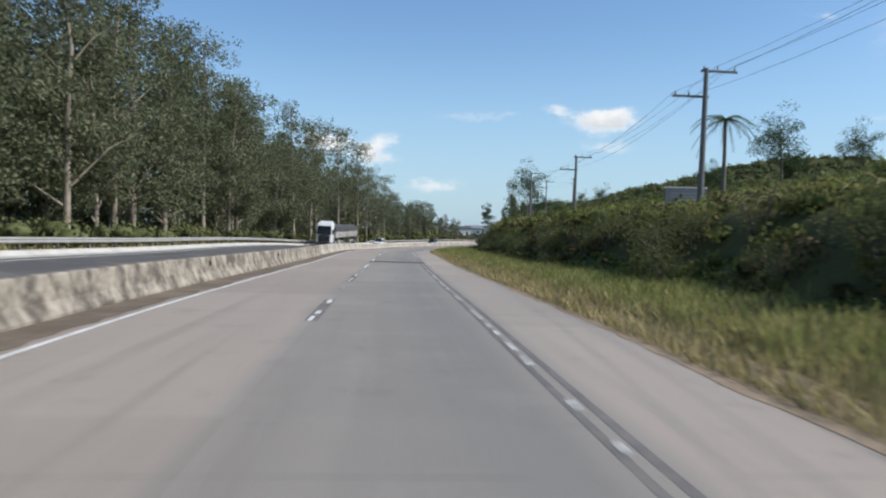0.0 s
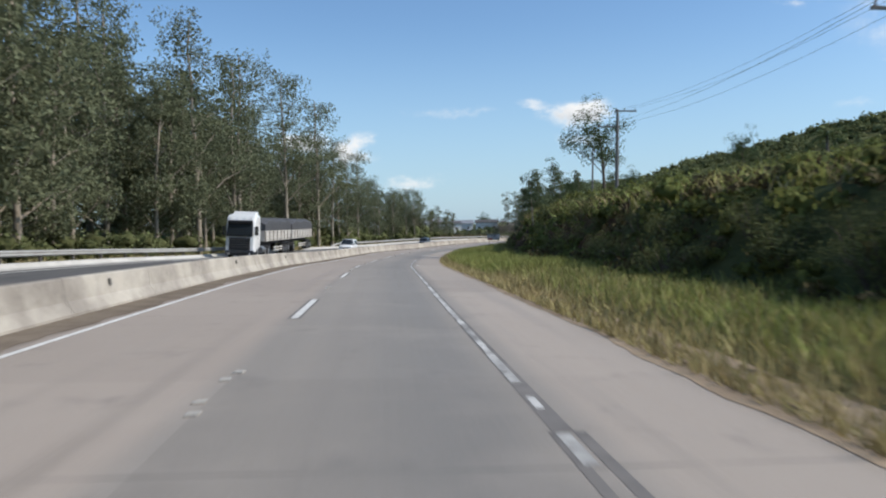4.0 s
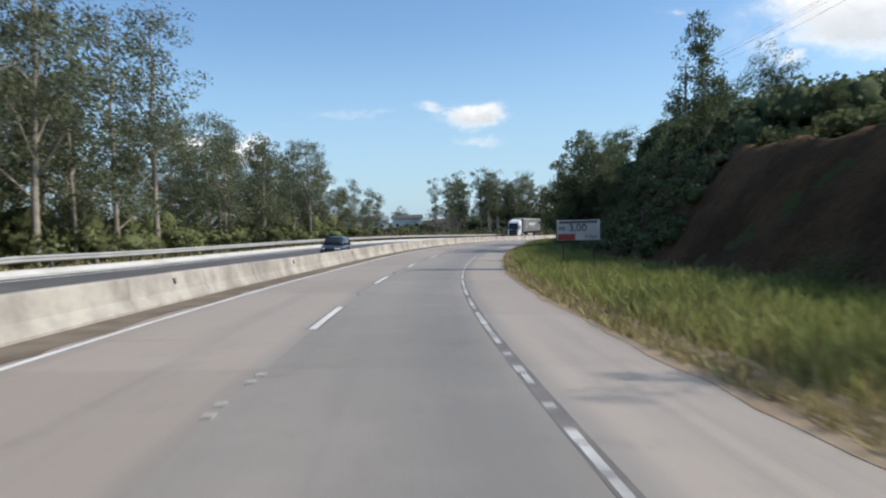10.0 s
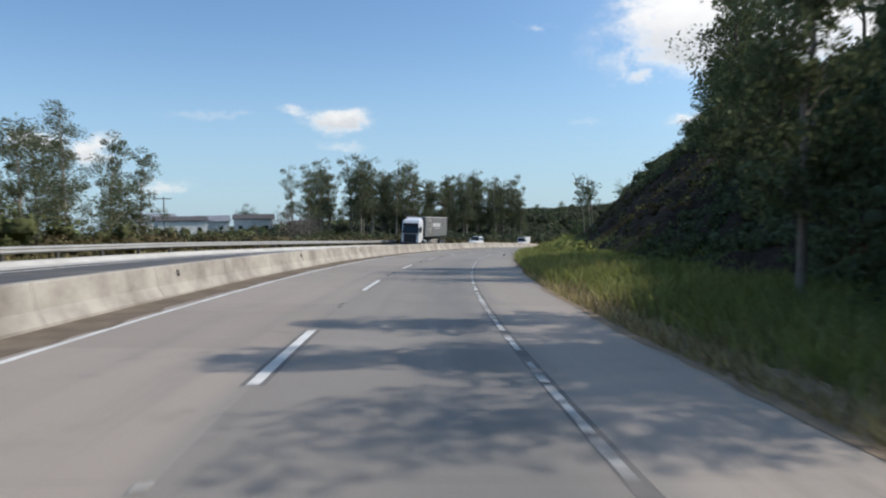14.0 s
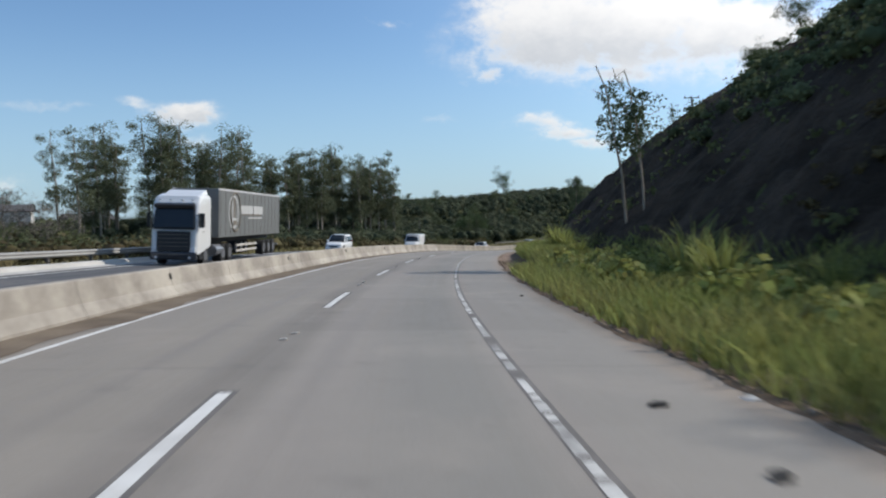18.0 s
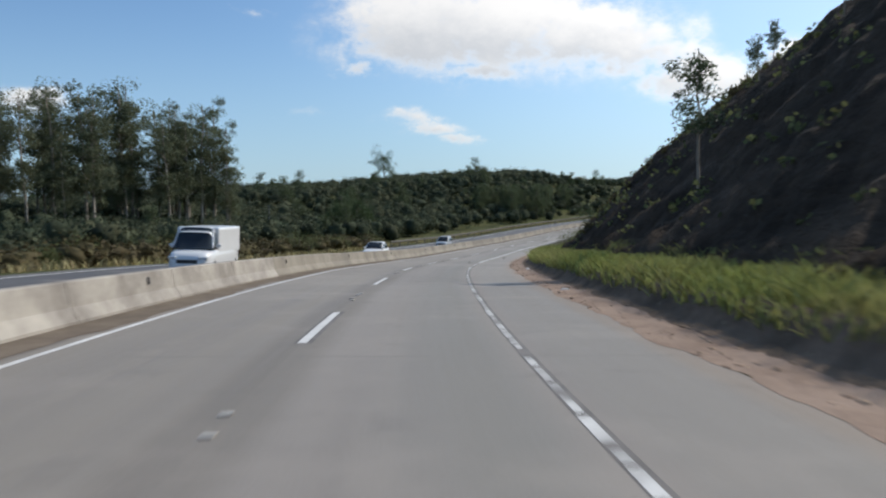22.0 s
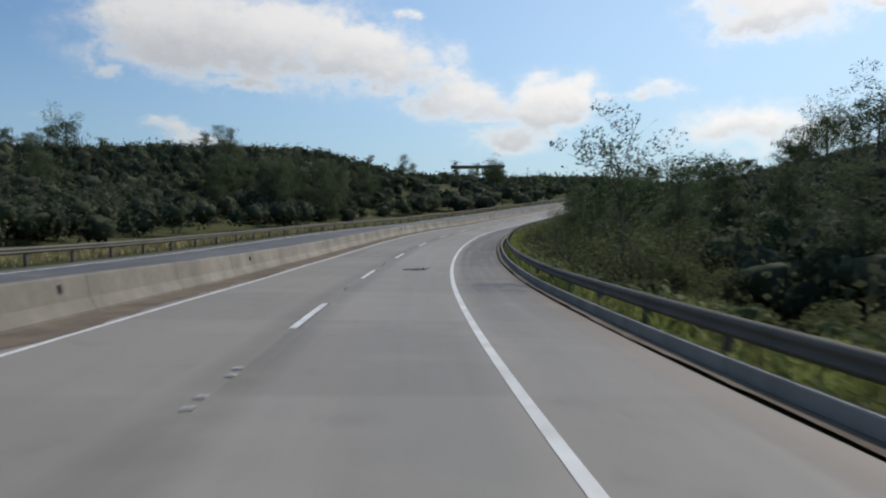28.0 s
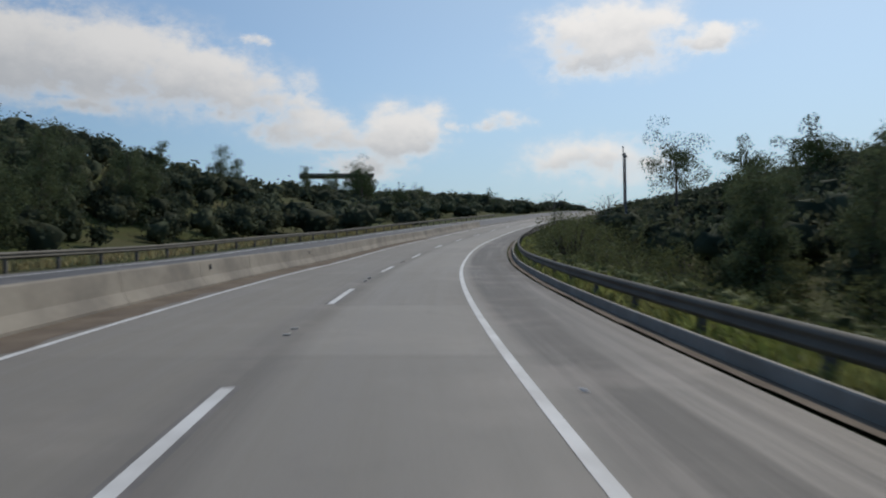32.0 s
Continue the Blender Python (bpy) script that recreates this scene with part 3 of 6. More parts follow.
DASH_NO = (-5, 0, 2, 3, 5, 6, 7, 8, 9, 10, 11, 12, 13, 14, 17, 18, 20, 21, 22, 24, 25, 26, 27, 28, 31, 32, 33, 34, 50)
DASH_END = (-54, 20, 47.8, 60.7, 94.5, 108.5, 124.5, 140, 154.6, 170.1, 185.3, 200.8, 214.5, 228.5, 271.8, 286.4, 316.5, 331, 347, 377.1, 390.3, 404.9, 419.8, 434, 478.2, 493.6, 508.2, 523.3, 760)
dark_v, dark_f = [], []
for n in range(0, 46):
    e = float(np.interp(n, DASH_NO, DASH_END))
    if n < 2:   # worn down to a few scraps of paint
        for a, b, l0, l1 in ((0.0, 0.9, -1.96, -1.87), (1.3, 2.0, -1.94, -1.83), (3.9, 4.9, -1.92, -1.81)):
            marking("lane_dash", e - 4.9 + a, e - 4.9 + b, l0, l1, "worn scrap of a lane dash")
    else:
        marking("lane_dash", e - 4.9, e, -1.96, -1.81, "")
    vv, ff = band_faces(e - 4.97, e + 0.12, -2.015 + R.uniform(-0.015, 0.015), -1.745 + R.uniform(-0.02, 0.02), 0.0025)
    dark_f += [tuple(i + len(dark_v) for i in q) for q in ff]
    dark_v += vv
# the edge lines: whole on the median side, flaking on the shoulder side
v, f = band_faces(-100, 900, -5.46, -5.33, 0.005, 2.0)
tagged(new("edge_line", mesh_of("edge_line", v, f, M_LINE)), "solid white edge line").parent = road
v, f, s = [], [], -60.0
while s < 404:
    worn = s < 404
    ln = R.uniform(0.2, 0.7 if s < 60 else 0.95) if worn else 4.0
    a = R.uniform(0, 0.03) if worn else 0
    vv, ff = band_faces(s, s + ln, 1.39 + a, 1.52 - a * 0.5, 0.005)
    if not (worn and R.random() < float(np.interp(s, (12, 16, 34, 37, 61, 65, 90, 94), (0.85, 0.5, 0.5, 0.97, 0.97, 0.0, 0.0, 0.1)))):
        f += [tuple(i + len(v) for i in q) for q in ff]
        v += vv
    s += ln + (R.uniform(0.04, 0.2) * (0.2 if 63 < s < 92 else 1) if worn else 0.0)
vv, ff = band_faces(404.3, 900, 1.385, 1.53, 0.005, 2.0)
tagged(new("edge_line", mesh_of("edge_line", vv, ff, M_LINE)), "solid white edge line along the shoulder").parent = road
tagged(new("edge_line", mesh_of("edge_line", v, f, M_LINEW)), "flaking white edge line along the shoulder").parent = road
v, f = band_faces(-100, 900, -15.0, -14.85, 0.0, 2.0)
tagged(new("edge_line", mesh_of("edge_line", v, f, M_LINE)), "white edge line").parent = road2
M_TAR = material("dark asphalt patch", (0.075, 0.073, 0.072), (0.05, 0.05, 0.05), rough=0.85, big=1.0, small=30, bump=0.5)
M_GRIME = material("grey roadside grime", (0.21, 0.17, 0.13), (0.115, 0.09, 0.07), rough=0.95, big=0.8, small=8, amount=0.7, spec=0.08)
M_SEAL = material("old joint sealant", (0.115, 0.105, 0.097), (0.2, 0.18, 0.165), rough=0.8, big=1.5, small=10, amount=0.7)
tagged(new("old_primer", mesh_of("old_primer", dark_v, dark_f, M_SEAL)), "dark primer showing round the lane dashes").parent = road
v, f = band_faces(395, 446, -1.79, -1.772, 0.002, 2.0)
tagged(new("joint_seal", mesh_of("joint_seal", v, f, M_GRIME)), "grimy joint along the lane line").parent = road
marking("asphalt_patch", 53.3, 55.8, -2.0, 1.75, "dark rectangular asphalt patch", 0.008, M_TAR)
for s0, s1, l0, l1 in ((-60, 63, 1.34, 1.44), (-60, 63, 1.56, 1.67), (63, 405, 1.38, 1.575)):
    v, f = band_faces(s0, s1, l0, l1, 0.0025, 2.0)
    tagged(new("joint_seal", mesh_of("joint_seal", v, f, M_SEAL)), "dark sealed joint beside the edge line").parent = road

# ---- median barrier: cast lengths with open joints ----
barrier = tagged(new("concrete_barrier"), "stained concrete median barrier in cast lengths", "barrier")
PROFILE = [(-7.18, 0.0), (-7.18, 0.08), (-7.03, 0.33), (-6.95, 0.79), (-6.93, 0.82), (-6.75, 0.82), (-6.73, 0.79), (-6.65, 0.33), (-6.50, 0.08), (-6.50, 0.0)]
SEG = 5.97
s, n = -70.0, 0
while s < 640:
    rows = np.linspace(s + 0.012, s + SEG - 0.012, 4)
    v = [on_road(q, l, z - 0.02) for q in rows for l, z in PROFILE]
    k = len(PROFILE)
    f = [(i * k + j, i * k + j + 1, (i + 1) * k + j + 1, (i + 1) * k + j) for i in range(3) for j in range(k - 1)]
    f += [tuple(range(k - 1, -1, -1)), tuple(3 * k + j for j in range(k))]
    part_mesh("barrier_length", mesh_of("barrier_length", v, f, M_CONCO if s < 62 else M_CONCD if s > 372 else M_CONC, flat=True), barrier)
    s += SEG
v, f = [], []
M_REFL = material("black reflector housing", (0.035, 0.03, 0.03), rough=0.5, bump=0)
for s in np.arange(-20, 560, 16.0):
    ob = part("reflector", box_bm(0.03, 0.11, 0.17, None, 0.008), M_REFL, barrier, "small dark reflector box")
    ob.location, ob.rotation_euler = on_road(s, -6.665, 0.58), (0, radians(-9), -heading(s))

# sandy dirt along the barrier's foot and the shoulder's edge
def dirt(name, s0, s1, l0, l1, mat, label, wob=0.25, side=1, up=0.006):
    ss = np.arange(s0, s1, 0.6)
    v, f = [], []
    for i, s in enumerate(ss):
        w = wob * (0.5 + 0.5 * float(rough_noise(s, 3.1, 1.3))) + wob * 0.6 * R.random()
        a, b = (l0 - w, l1) if side > 0 else (l0, l1 + w)
        v += [on_road(s, a, up), on_road(s, b, up)]
        if i:
            o = 2 * i - 2
            f.append((o, o + 1, o + 3, o + 2))
    ob = new(name, mesh_of(name, v, f, mat))
    ob.parent = road
    return tagged(ob, label)


dirt("dirt_strip", 440, 655, 4.08, 4.29, M_GRIME, "grey grit along the kerb", 0.08, 1)
dirt("dirt_strip", -60, 600, -6.52, -5.85, M_GRIME, "grey dirt along the barrier foot", 0.3, -1)
dirt("dirt_strip", -60, 240, 3.68, 3.95, M_SOIL, "sandy dirt along the shoulder edge", 0.16, 1)


def verge(s0, s1, l0, l1, mat, label, lip=True):
    ss = np.arange(s0, s1, 0.35)
    edge = l0 - (0.07 + 0.13 * rough_noise(ss, 2.0 + 0 * ss, 0.8) + NR.uniform(-0.06, 0.06, len(ss)) if lip else 0 * ss)
    sg = np.repeat(ss[:, None], 8, 1)
    lg = edge[:, None] + (l1 - edge[:, None]) * np.linspace(0, 1, 8)[None]
    x, y = road_xy(sg, lg)
    z = ground_z(sg, lg) + 0.075 + 0.045 * rough_noise(sg, lg * 3, 0.5) + NR.uniform(-0.012, 0.012, sg.shape)
    if lip:
        z = np.maximum(z, surf_z(sg, lg) + 0.012)
        z[:, 0] = surf_z(sg, lg)[:, 0] + 0.004
    i = np.arange(len(ss) - 1)[:, None] * 8 + np.arange(7)[None]
    f = np.stack([i, i + 1, i + 9, i + 8], -1).reshape(-1, 4)
    me = fast_mesh("verge", np.stack([x.ravel(), y.ravel(), z.ravel()], 1), f, mat)
    return tagged(new("verge", me), label, "verge", kind="structure")


M_BROWN = material("dark crumbled roadside soil", (0.23, 0.165, 0.12), (0.10, 0.075, 0.055), rough=0.95, big=0.7, small=5, amount=0.85, bump=1.0, dist=0.06, spec=0.08)
verge(-60, 240, 3.88, 4.6, M_SOIL, "dry sandy verge with dead grass")
verge(240, 330, 3.88, 4.75, M_BROWN, "crumbled brown soil beside the shoulder")
M_PINK = material("pale reddish roadside sand", (0.36, 0.265, 0.205), (0.20, 0.14, 0.105), rough=0.95, big=0.6, small=5, amount=0.75, bump=0.9, dist=0.05, spec=0.08)
verge(312, 446, 4.7, 5.95, M_BROWN, "dark crumbling earth step below the grass", False)
verge(330, 446, 3.88, 4.75, M_PINK, "red clay verge beside the shoulder")

# pale gutter under the far guard rail
for s0, s1 in ((-60, 156), (160, 326)):
    ss = np.arange(s0, s1, 1.5)
    prof = ((-16.72, 0.02), (-16.70, 0.22), (-16.35, 0.21), (-16.2, 0.04), (-15.55, 0.008))
    v = [on_road(float(q), l, z - 0.006) for q in ss for l, z in prof]
    k = len(prof)
    f = [(i * k + j, i * k + j + 1, (i + 1) * k + j + 1, (i + 1) * k + j) for i in range(len(ss) - 1) for j in range(k - 1)]
    tagged(new("concrete_gutter", mesh_of("concrete_gutter", v, f, M_PALEC, flat=True)), "pale concrete gutter below the far guard rail", "gutter", kind="structure")

# ---- steel guard rails ----
def w_rail(s0, s1, lat, h, face, name, label, post_every=4.0, slack=None, mat=None):
    """A W-profile rail on posts; face is the side (+1 right, -1 left) that looks at the traffic."""
    thing = tagged(new(name), label, "guard rail", group="roadside guard rails")
    prof = [(0.0, -0.155), (0.045, -0.12), (0.08, -0.085), (0.08, -0.06), (0.03, -0.02), (0.03, 0.02), (0.08, 0.06), (0.08, 0.085), (0.05, 0.125), (0.015, 0.15), (-0.02, 0.153)]
    q = s0
    while q < s1 - 1:
        e = min(q + post_every, s1)
        rows = np.linspace(q, e, 4)
        v, f = [], []
        for s in rows:
            droop = 0.0
            if slack:
                droop = -0.42 * max(0, 1 - (s - s0) / slack) ** 2
            for d, z in prof:
                v.append(on_road(s, lat + face * d, h + z + droop))
            for d, z in prof:
                v.append(on_road(s, lat + face * (d - 0.006), h + z + droop))
        k = len(prof)
        for i in range(3):
            for j in range(k - 1):
                a, b = i * 2 * k + j, (i + 1) * 2 * k + j
                f.append((a, a + 1, b + 1, b))
                f.append((a + k, b + k, b + k + 1, a + k + 1))
        part_mesh("rail", mesh_of("rail", v, f, mat or M_STEEL), thing)
        post = box_bm(0.14, 0.15, 1.15, pose(0, 0, -0.1), 0.006)
        po = part("post", post, M_STEELD, thing)
        po.location, po.rotation_euler = on_road(q + 0.2, lat - face * 0.09, h - 0.42), (0, 0, -heading(q))
        q = e
    return thing


w_rail(-60, 156, -16.9, 0.62, 1, "guard_rail", "grey steel guard rail on the far verge")
w_rail(177, 324, -16.9, 0.62, 1, "guard_rail", "grey steel guard rail with a flared end", slack=6)
w_rail(450, 700, -16.9, 0.62, 1, "guard_rail", "long grey steel guard rail below the wooded hill", mat=M_RAIL)
w_rail(431, 660, 4.74, 0.50, -1, "guard_rail", "dull steel guard rail above a concrete kerb", slack=7, mat=M_RAIL)
kerb = tagged(new("concrete_kerb"), "low concrete kerb under the guard rail", "kerb")
q = 433.0
while q < 655:
    rows = np.linspace(q + 0.015, q + 2.985, 3)
    prof = [(4.28, -0.02), (4.29, 0.185), (4.305, 0.205), (4.37, 0.205), (4.385, 0.18), (4.385, -0.05)]
    v = [on_road(s, l, z) for s in rows for l, z in prof]
    k = len(prof)
    f = [(i * k + j, (i + 1) * k + j, (i + 1) * k + j + 1, i * k + j + 1) for i in range(2) for j in range(k - 1)]
    f += [tuple(range(k)), tuple(2 * k + j for j in range(k - 1, -1, -1))]
    part_mesh("kerb_length", mesh_of("kerb_length", v, f, M_KERB, flat=True), kerb)
    q += 3.0

# ---- plants ----
def leaves(n, centre, radius, size, rng, flat=0.7, droop=0.0, lens=2.2):
    """n small folded leaves round a centre, thickest near the rim: vertices and faces."""
    v, f = [], []
    for _ in range(n):
        d = Vector((rng.gauss(0, 1), rng.gauss(0, 1), rng.gauss(0, flat)))
        d = d.normalized() * radius * (0.35 + 0.65 * rng.random() ** 0.5)
        d.z *= flat
        c = Vector(centre) + d
        a = Vector((rng.gauss(0, 1), rng.gauss(0, 1), rng.gauss(0, 0.7) - droop)).normalized()
        b = a.orthogonal().normalized()
        b.rotate(Matrix.Rotation(rng.uniform(0, 6.28), 3, a))
        z = size * rng.uniform(0.6, 1.3)
        w = z / lens
        o = len(v)
        v += [c - a * z * 0.5, c + b * w * 0.5, c + a * z * 0.5, c - b * w * 0.5]
        f.append((o, o + 1, o + 2, o + 3))
    return v, f


def join(list_of):
    v, f = [], []
    for vv, ff in list_of:
        o = len(v)
        v += vv
        f += [tuple(i + o for i in q) for q in ff]
    return v, f


TALL = {}


def tree(name, height, rng, spread=0.22, first=0.3, leaf=0.34, clumps=30, per=46, lean=0.05, clump_r=0.075, bark=None, leaf_mat=None, label="", category="tree", droop=0.6, limbs=11, trunk_r=0.011, group=""):
    thing = tagged(new(name), label, category, group=group)
    bend = Vector((rng.uniform(-lean, lean), rng.uniform(-lean, lean), 0)) * height
    pts, rad = [], []
    for i in range(9):
        u = i / 8
        wob = Vector((rng.uniform(-1, 1), rng.uniform(-1, 1), 0)) * 0.012 * height * u
        pts.append(Vector((0, 0, -0.4 + u * height * 0.93)) + bend * u * u + wob)
        rad.append(height * trunk_r * (1 - 0.85 * u) + 0.02)
    parts = [tube(pts, rad)]
    tips = []
    for i in range(limbs):
        u = first + (0.93 - first) * (i + rng.random() * 0.8) / limbs
        j = min(int(u * 8), 7)
        base = pts[j].lerp(pts[j + 1], u * 8 - j)
        ang = i * 2.4 + rng.uniform(-0.5, 0.5)
        reach = height * spread * (1.15 - 0.75 * u) * rng.uniform(0.6, 1.2)
        up = reach * rng.uniform(0.5, 1.2)
        p1 = base + Vector((math.cos(ang), math.sin(ang), 0)) * reach * 0.5 + Vector((0, 0, up * 0.65))
        p2 = base + Vector((math.cos(ang), math.sin(ang), 0)) * reach + Vector((0, 0, up))
        r0 = height * trunk_r * 0.38 * (1.1 - u)
        parts.append(tube([base, p1, p2], [r0 + 0.015, r0 * 0.6 + 0.01, 0.01], 5))
        tips += [(p1, 0.8), (p2, 1.0)]
        for _ in range(1):
            q = p1 + Vector((rng.uniform(-1, 1), rng.uniform(-1, 1), rng.uniform(0, 1))) * reach * 0.5
            parts.append(tube([p1, q], [0.02, 0.008], 4))
            tips.append((q, 0.8))
    tips.append((pts[-1], 1.0))
    v, f = join(parts)
    part_mesh("trunk", mesh_of("trunk", v, f, bark or M_BARK), thing)
    sets = []
    for i in range(clumps):
        p, k = tips[i % len(tips)]
        off = Vector((rng.gauss(0, 1), rng.gauss(0, 1), rng.gauss(0, 0.8))) * height * clump_r * 0.55
        sets.append(leaves(per, p + off, height * clump_r * rng.uniform(0.6, 1.25) * k, leaf, rng, 0.75, droop))
    v, f = join(sets)
    part_mesh("crown", mesh_of("crown", v, f, leaf_mat or M_LEAFE, flat=True), thing)
    TALL[thing.name] = max(p.z for p in v)
    return thing


def bush(name, rng, size=1.0, n=9, per=60, leaf=0.16, mat=None, label="", category="bush", tall=0.9, group=""):
    thing = tagged(new(name), label, category, group=group)
    stems, sets = [], []
    for i in range(n):
        ang, r = rng.uniform(0, 6.28), size * 0.75 * rng.random() ** 0.6
        top = Vector((math.cos(ang) * r, math.sin(ang) * r, size * tall * rng.uniform(0.35, 1.0) * (1.15 - 0.5 * r / size)))
        stems.append(tube([Vector((top.x * 0.3, top.y * 0.3, -0.3)), top * 0.6, top], [0.03 * size, 0.02 * size, 0.006], 4))
        sets.append(leaves(per, top, size * rng.uniform(0.28, 0.5), leaf, rng, 0.8, 0.1, 1.9))
        sets.append(leaves(per // 3, top * 0.5, size * 0.4, leaf, rng, 0.8, 0.1, 1.9))
    v, f = join(stems)
    part_mesh("stem", mesh_of("stem", v, f, M_BARKD), thing)
    v, f = join(sets)
    part_mesh("foliage", mesh_of("foliage", v, f, mat or M_LEAFB, flat=True), thing)
    return thing


def put(thing, s, lat, scale=1.0, rot=0.0, down=0.1, tilt=0.0):
    p = at(s, lat, -down)
    thing.matrix_world = Matrix.LocRotScale(p, Euler((tilt, 0, rot)), (scale,) * 3)
    return thing


def put_copy(proto, s, lat, scale, rot, down=0.1):
    c = copy_thing(proto, Matrix())
    return put(c, s, lat, scale, rot, down)


PR = random.Random(11)
E_LABEL = "tall slender eucalyptus tree with pale bark and drooping grey-green leaves"
eucs = [tree("eucalyptus_tree", h, PR, spread=0.19, first=f0, leaf=0.31, clumps=72, per=100, clump_r=0.07, limbs=18, label=E_LABEL, group="roadside eucalyptus grove") for h, f0 in ((21, 0.16), (23, 0.22), (19, 0.12), (25, 0.28), (17, 0.15))]
bushes = [bush("roadside_bush", PR, size=z, n=13, per=150, leaf=0.13, tall=t, label="dense dark green roadside bush", group="roadside bushes") for z, t in ((2.0, 0.9), (2.6, 1.1), (1.5, 0.8), (3.2, 0.8))]
used = {}


def plant(protos, s, lat, lo, hi, rng, down=0.15):
    p = rng.choice(protos)
    sc, rot = rng.uniform(lo, hi), rng.uniform(0, 6.28)
    if p.name not in used:
        used[p.name] = True
        return put(p, s, lat, sc, rot, down)
    return put_copy(p, s, lat, sc, rot, down)


def plant_top(protos, s, lat, top, rng, down=0.2):
    """A tree whose crown ends at a height above the road."""
    p = rng.choice(protos)
    k = (float(road_z(s)) + top + down - float(ground_z(s, lat))) / TALL[p.name]
    return plant([p], s, lat, k, k, rng, down)


# grove on the far side of the road
GR = random.Random(3)
GROVE_S, GROVE_H = (-6, 30, 60, 150, 175, 200, 220, 235, 255, 272), (20.5, 21.5, 25.0, 25.0, 22.0, 18.5, 15.5, 13.5, 11.5, 9.5)
for s in np.arange(-6, 270, 4.6):
    for lat in (-22.5, -27.5, -33, -40):
        if GR.random() < (0.55 if s < 48 else 0.27 if s < 185 else 0.1) or (206 < s < 217 and lat > -30) or (s > 250 and lat < -36):
            continue
        k = float(np.interp(s, GROVE_S, GROVE_H)) / 21.0 * (1.0 - 0.004 * (lat + 22))
        plant(eucs, s + GR.uniform(-2, 2), lat + GR.uniform(-1.8, 1.8), k * 0.82, k * 1.08, GR)


def sl_of(x, y):
    """Along and across the road, from world x, y."""
    i = int(np.argmin((tab_x - x) ** 2 + (tab_y - y) ** 2))
    h = tab_h[i]
    dx, dy = x - tab_x[i], y - tab_y[i]
    return float(tab_s[i] + dx * math.sin(h) + dy * math.cos(h)), float(dx * math.cos(h) - dy * math.sin(h)) - float(np.interp(tab_s[i], SHIFT_S, SHIFT))


def ground_at(x, y):
    s, lat = sl_of(x, y)
    return float(ground_z(s, lat))


def quads(centres, size, rng, aspect=0.5, up=0.0, normal=None):
    """Vertices and faces of one small leaf at each centre, turned at random."""
    n = len(centres)
    a = rng.normal(size=(n, 3))
    a[:, 2] += up * np.sign(a[:, 2])
    if normal is not None:
        a = np.cross(normal, a)
    a /= np.linalg.norm(a, axis=1)[:, None]
    b = np.cross(a, rng.normal(size=(n, 3)) if normal is None else normal)
    b /= np.linalg.norm(b, axis=1)[:, None]
    z = (size * rng.uniform(0.6, 1.35, n))[:, None] * 0.5
    v = np.stack([centres - a * z, centres + b * z * aspect, centres + a * z, centres - b * z * aspect], 1).reshape(-1, 3)
    return v, np.arange(4 * n).reshape(-1, 4)


def core_shape(m=3):
    """A rounded box of m by m faces a side, radius 1."""
    pts, faces = {}, []
    for axis in range(3):
        for sg in (-1, 1):
            for i in range(m):
                for j in range(m):
                    q = []
                    for a, b in ((i, j), (i + 1, j), (i + 1, j + 1), (i, j + 1)):
                        c = [0, 0, 0]
                        c[axis], c[(axis + 1) % 3], c[(axis + 2) % 3] = sg * m, 2 * a - m, 2 * b - m
                        q.append(pts.setdefault(tuple(c), len(pts)))
                    faces.append(q if sg > 0 else q[::-1])
    v = np.array(list(pts), float)
    return v / np.linalg.norm(v, axis=1)[:, None], np.array(faces)


CORE_V, CORE_F = core_shape()


def canopy(name, s0, s1, l0, l1, n, size, radius, lift, mat, label, leaf_n=26, flat=0.7, core=0.0, loose=0.45):
    """A wood or thicket as many leafy clumps on the ground between the given bounds."""
    s, l = NR.uniform(s0, s1, n), NR.uniform(l0, l1, n)
    x, y = road_xy(s, l)
    r = radius * NR.uniform(0.45, 1.4, n)
    z = ground_z(s, l) + lift * NR.uniform(0.5, 1.4, n)
    c = np.repeat(np.stack([x, y, z], 1), leaf_n, 0)
    d = NR.normal(size=(n * leaf_n, 3))
    d /= np.linalg.norm(d, axis=1)[:, None]
    d[:, 2] = d[:, 2] * flat
    rr = np.repeat(r, leaf_n) * (0.55 + 0.45 * NR.random(n * leaf_n))
    d2 = d + loose * NR.normal(size=d.shape)
    v, f = quads(c + d * rr[:, None], size, NR, 0.8, normal=d2)
    if core:
        # a dark uneven mass inside each leafy clump
        k = len(CORE_V)
        cv = np.stack([x, y, z], 1)[:, None] + CORE_V[None] * (core * r[:, None, None] * NR.uniform(0.55, 1.2, (n, k, 1))) * np.array([1, 1, flat])
        cf = (np.arange(n)[:, None, None] * k + CORE_F[None]).reshape(-1, 4)
        f = np.concatenate([f, cf + len(v)])
        v = np.concatenate([v, cv.reshape(-1, 3)])
    return tagged(new(name, fast_mesh(name, v, f, mat)), label, "vegetation", kind="stuff")


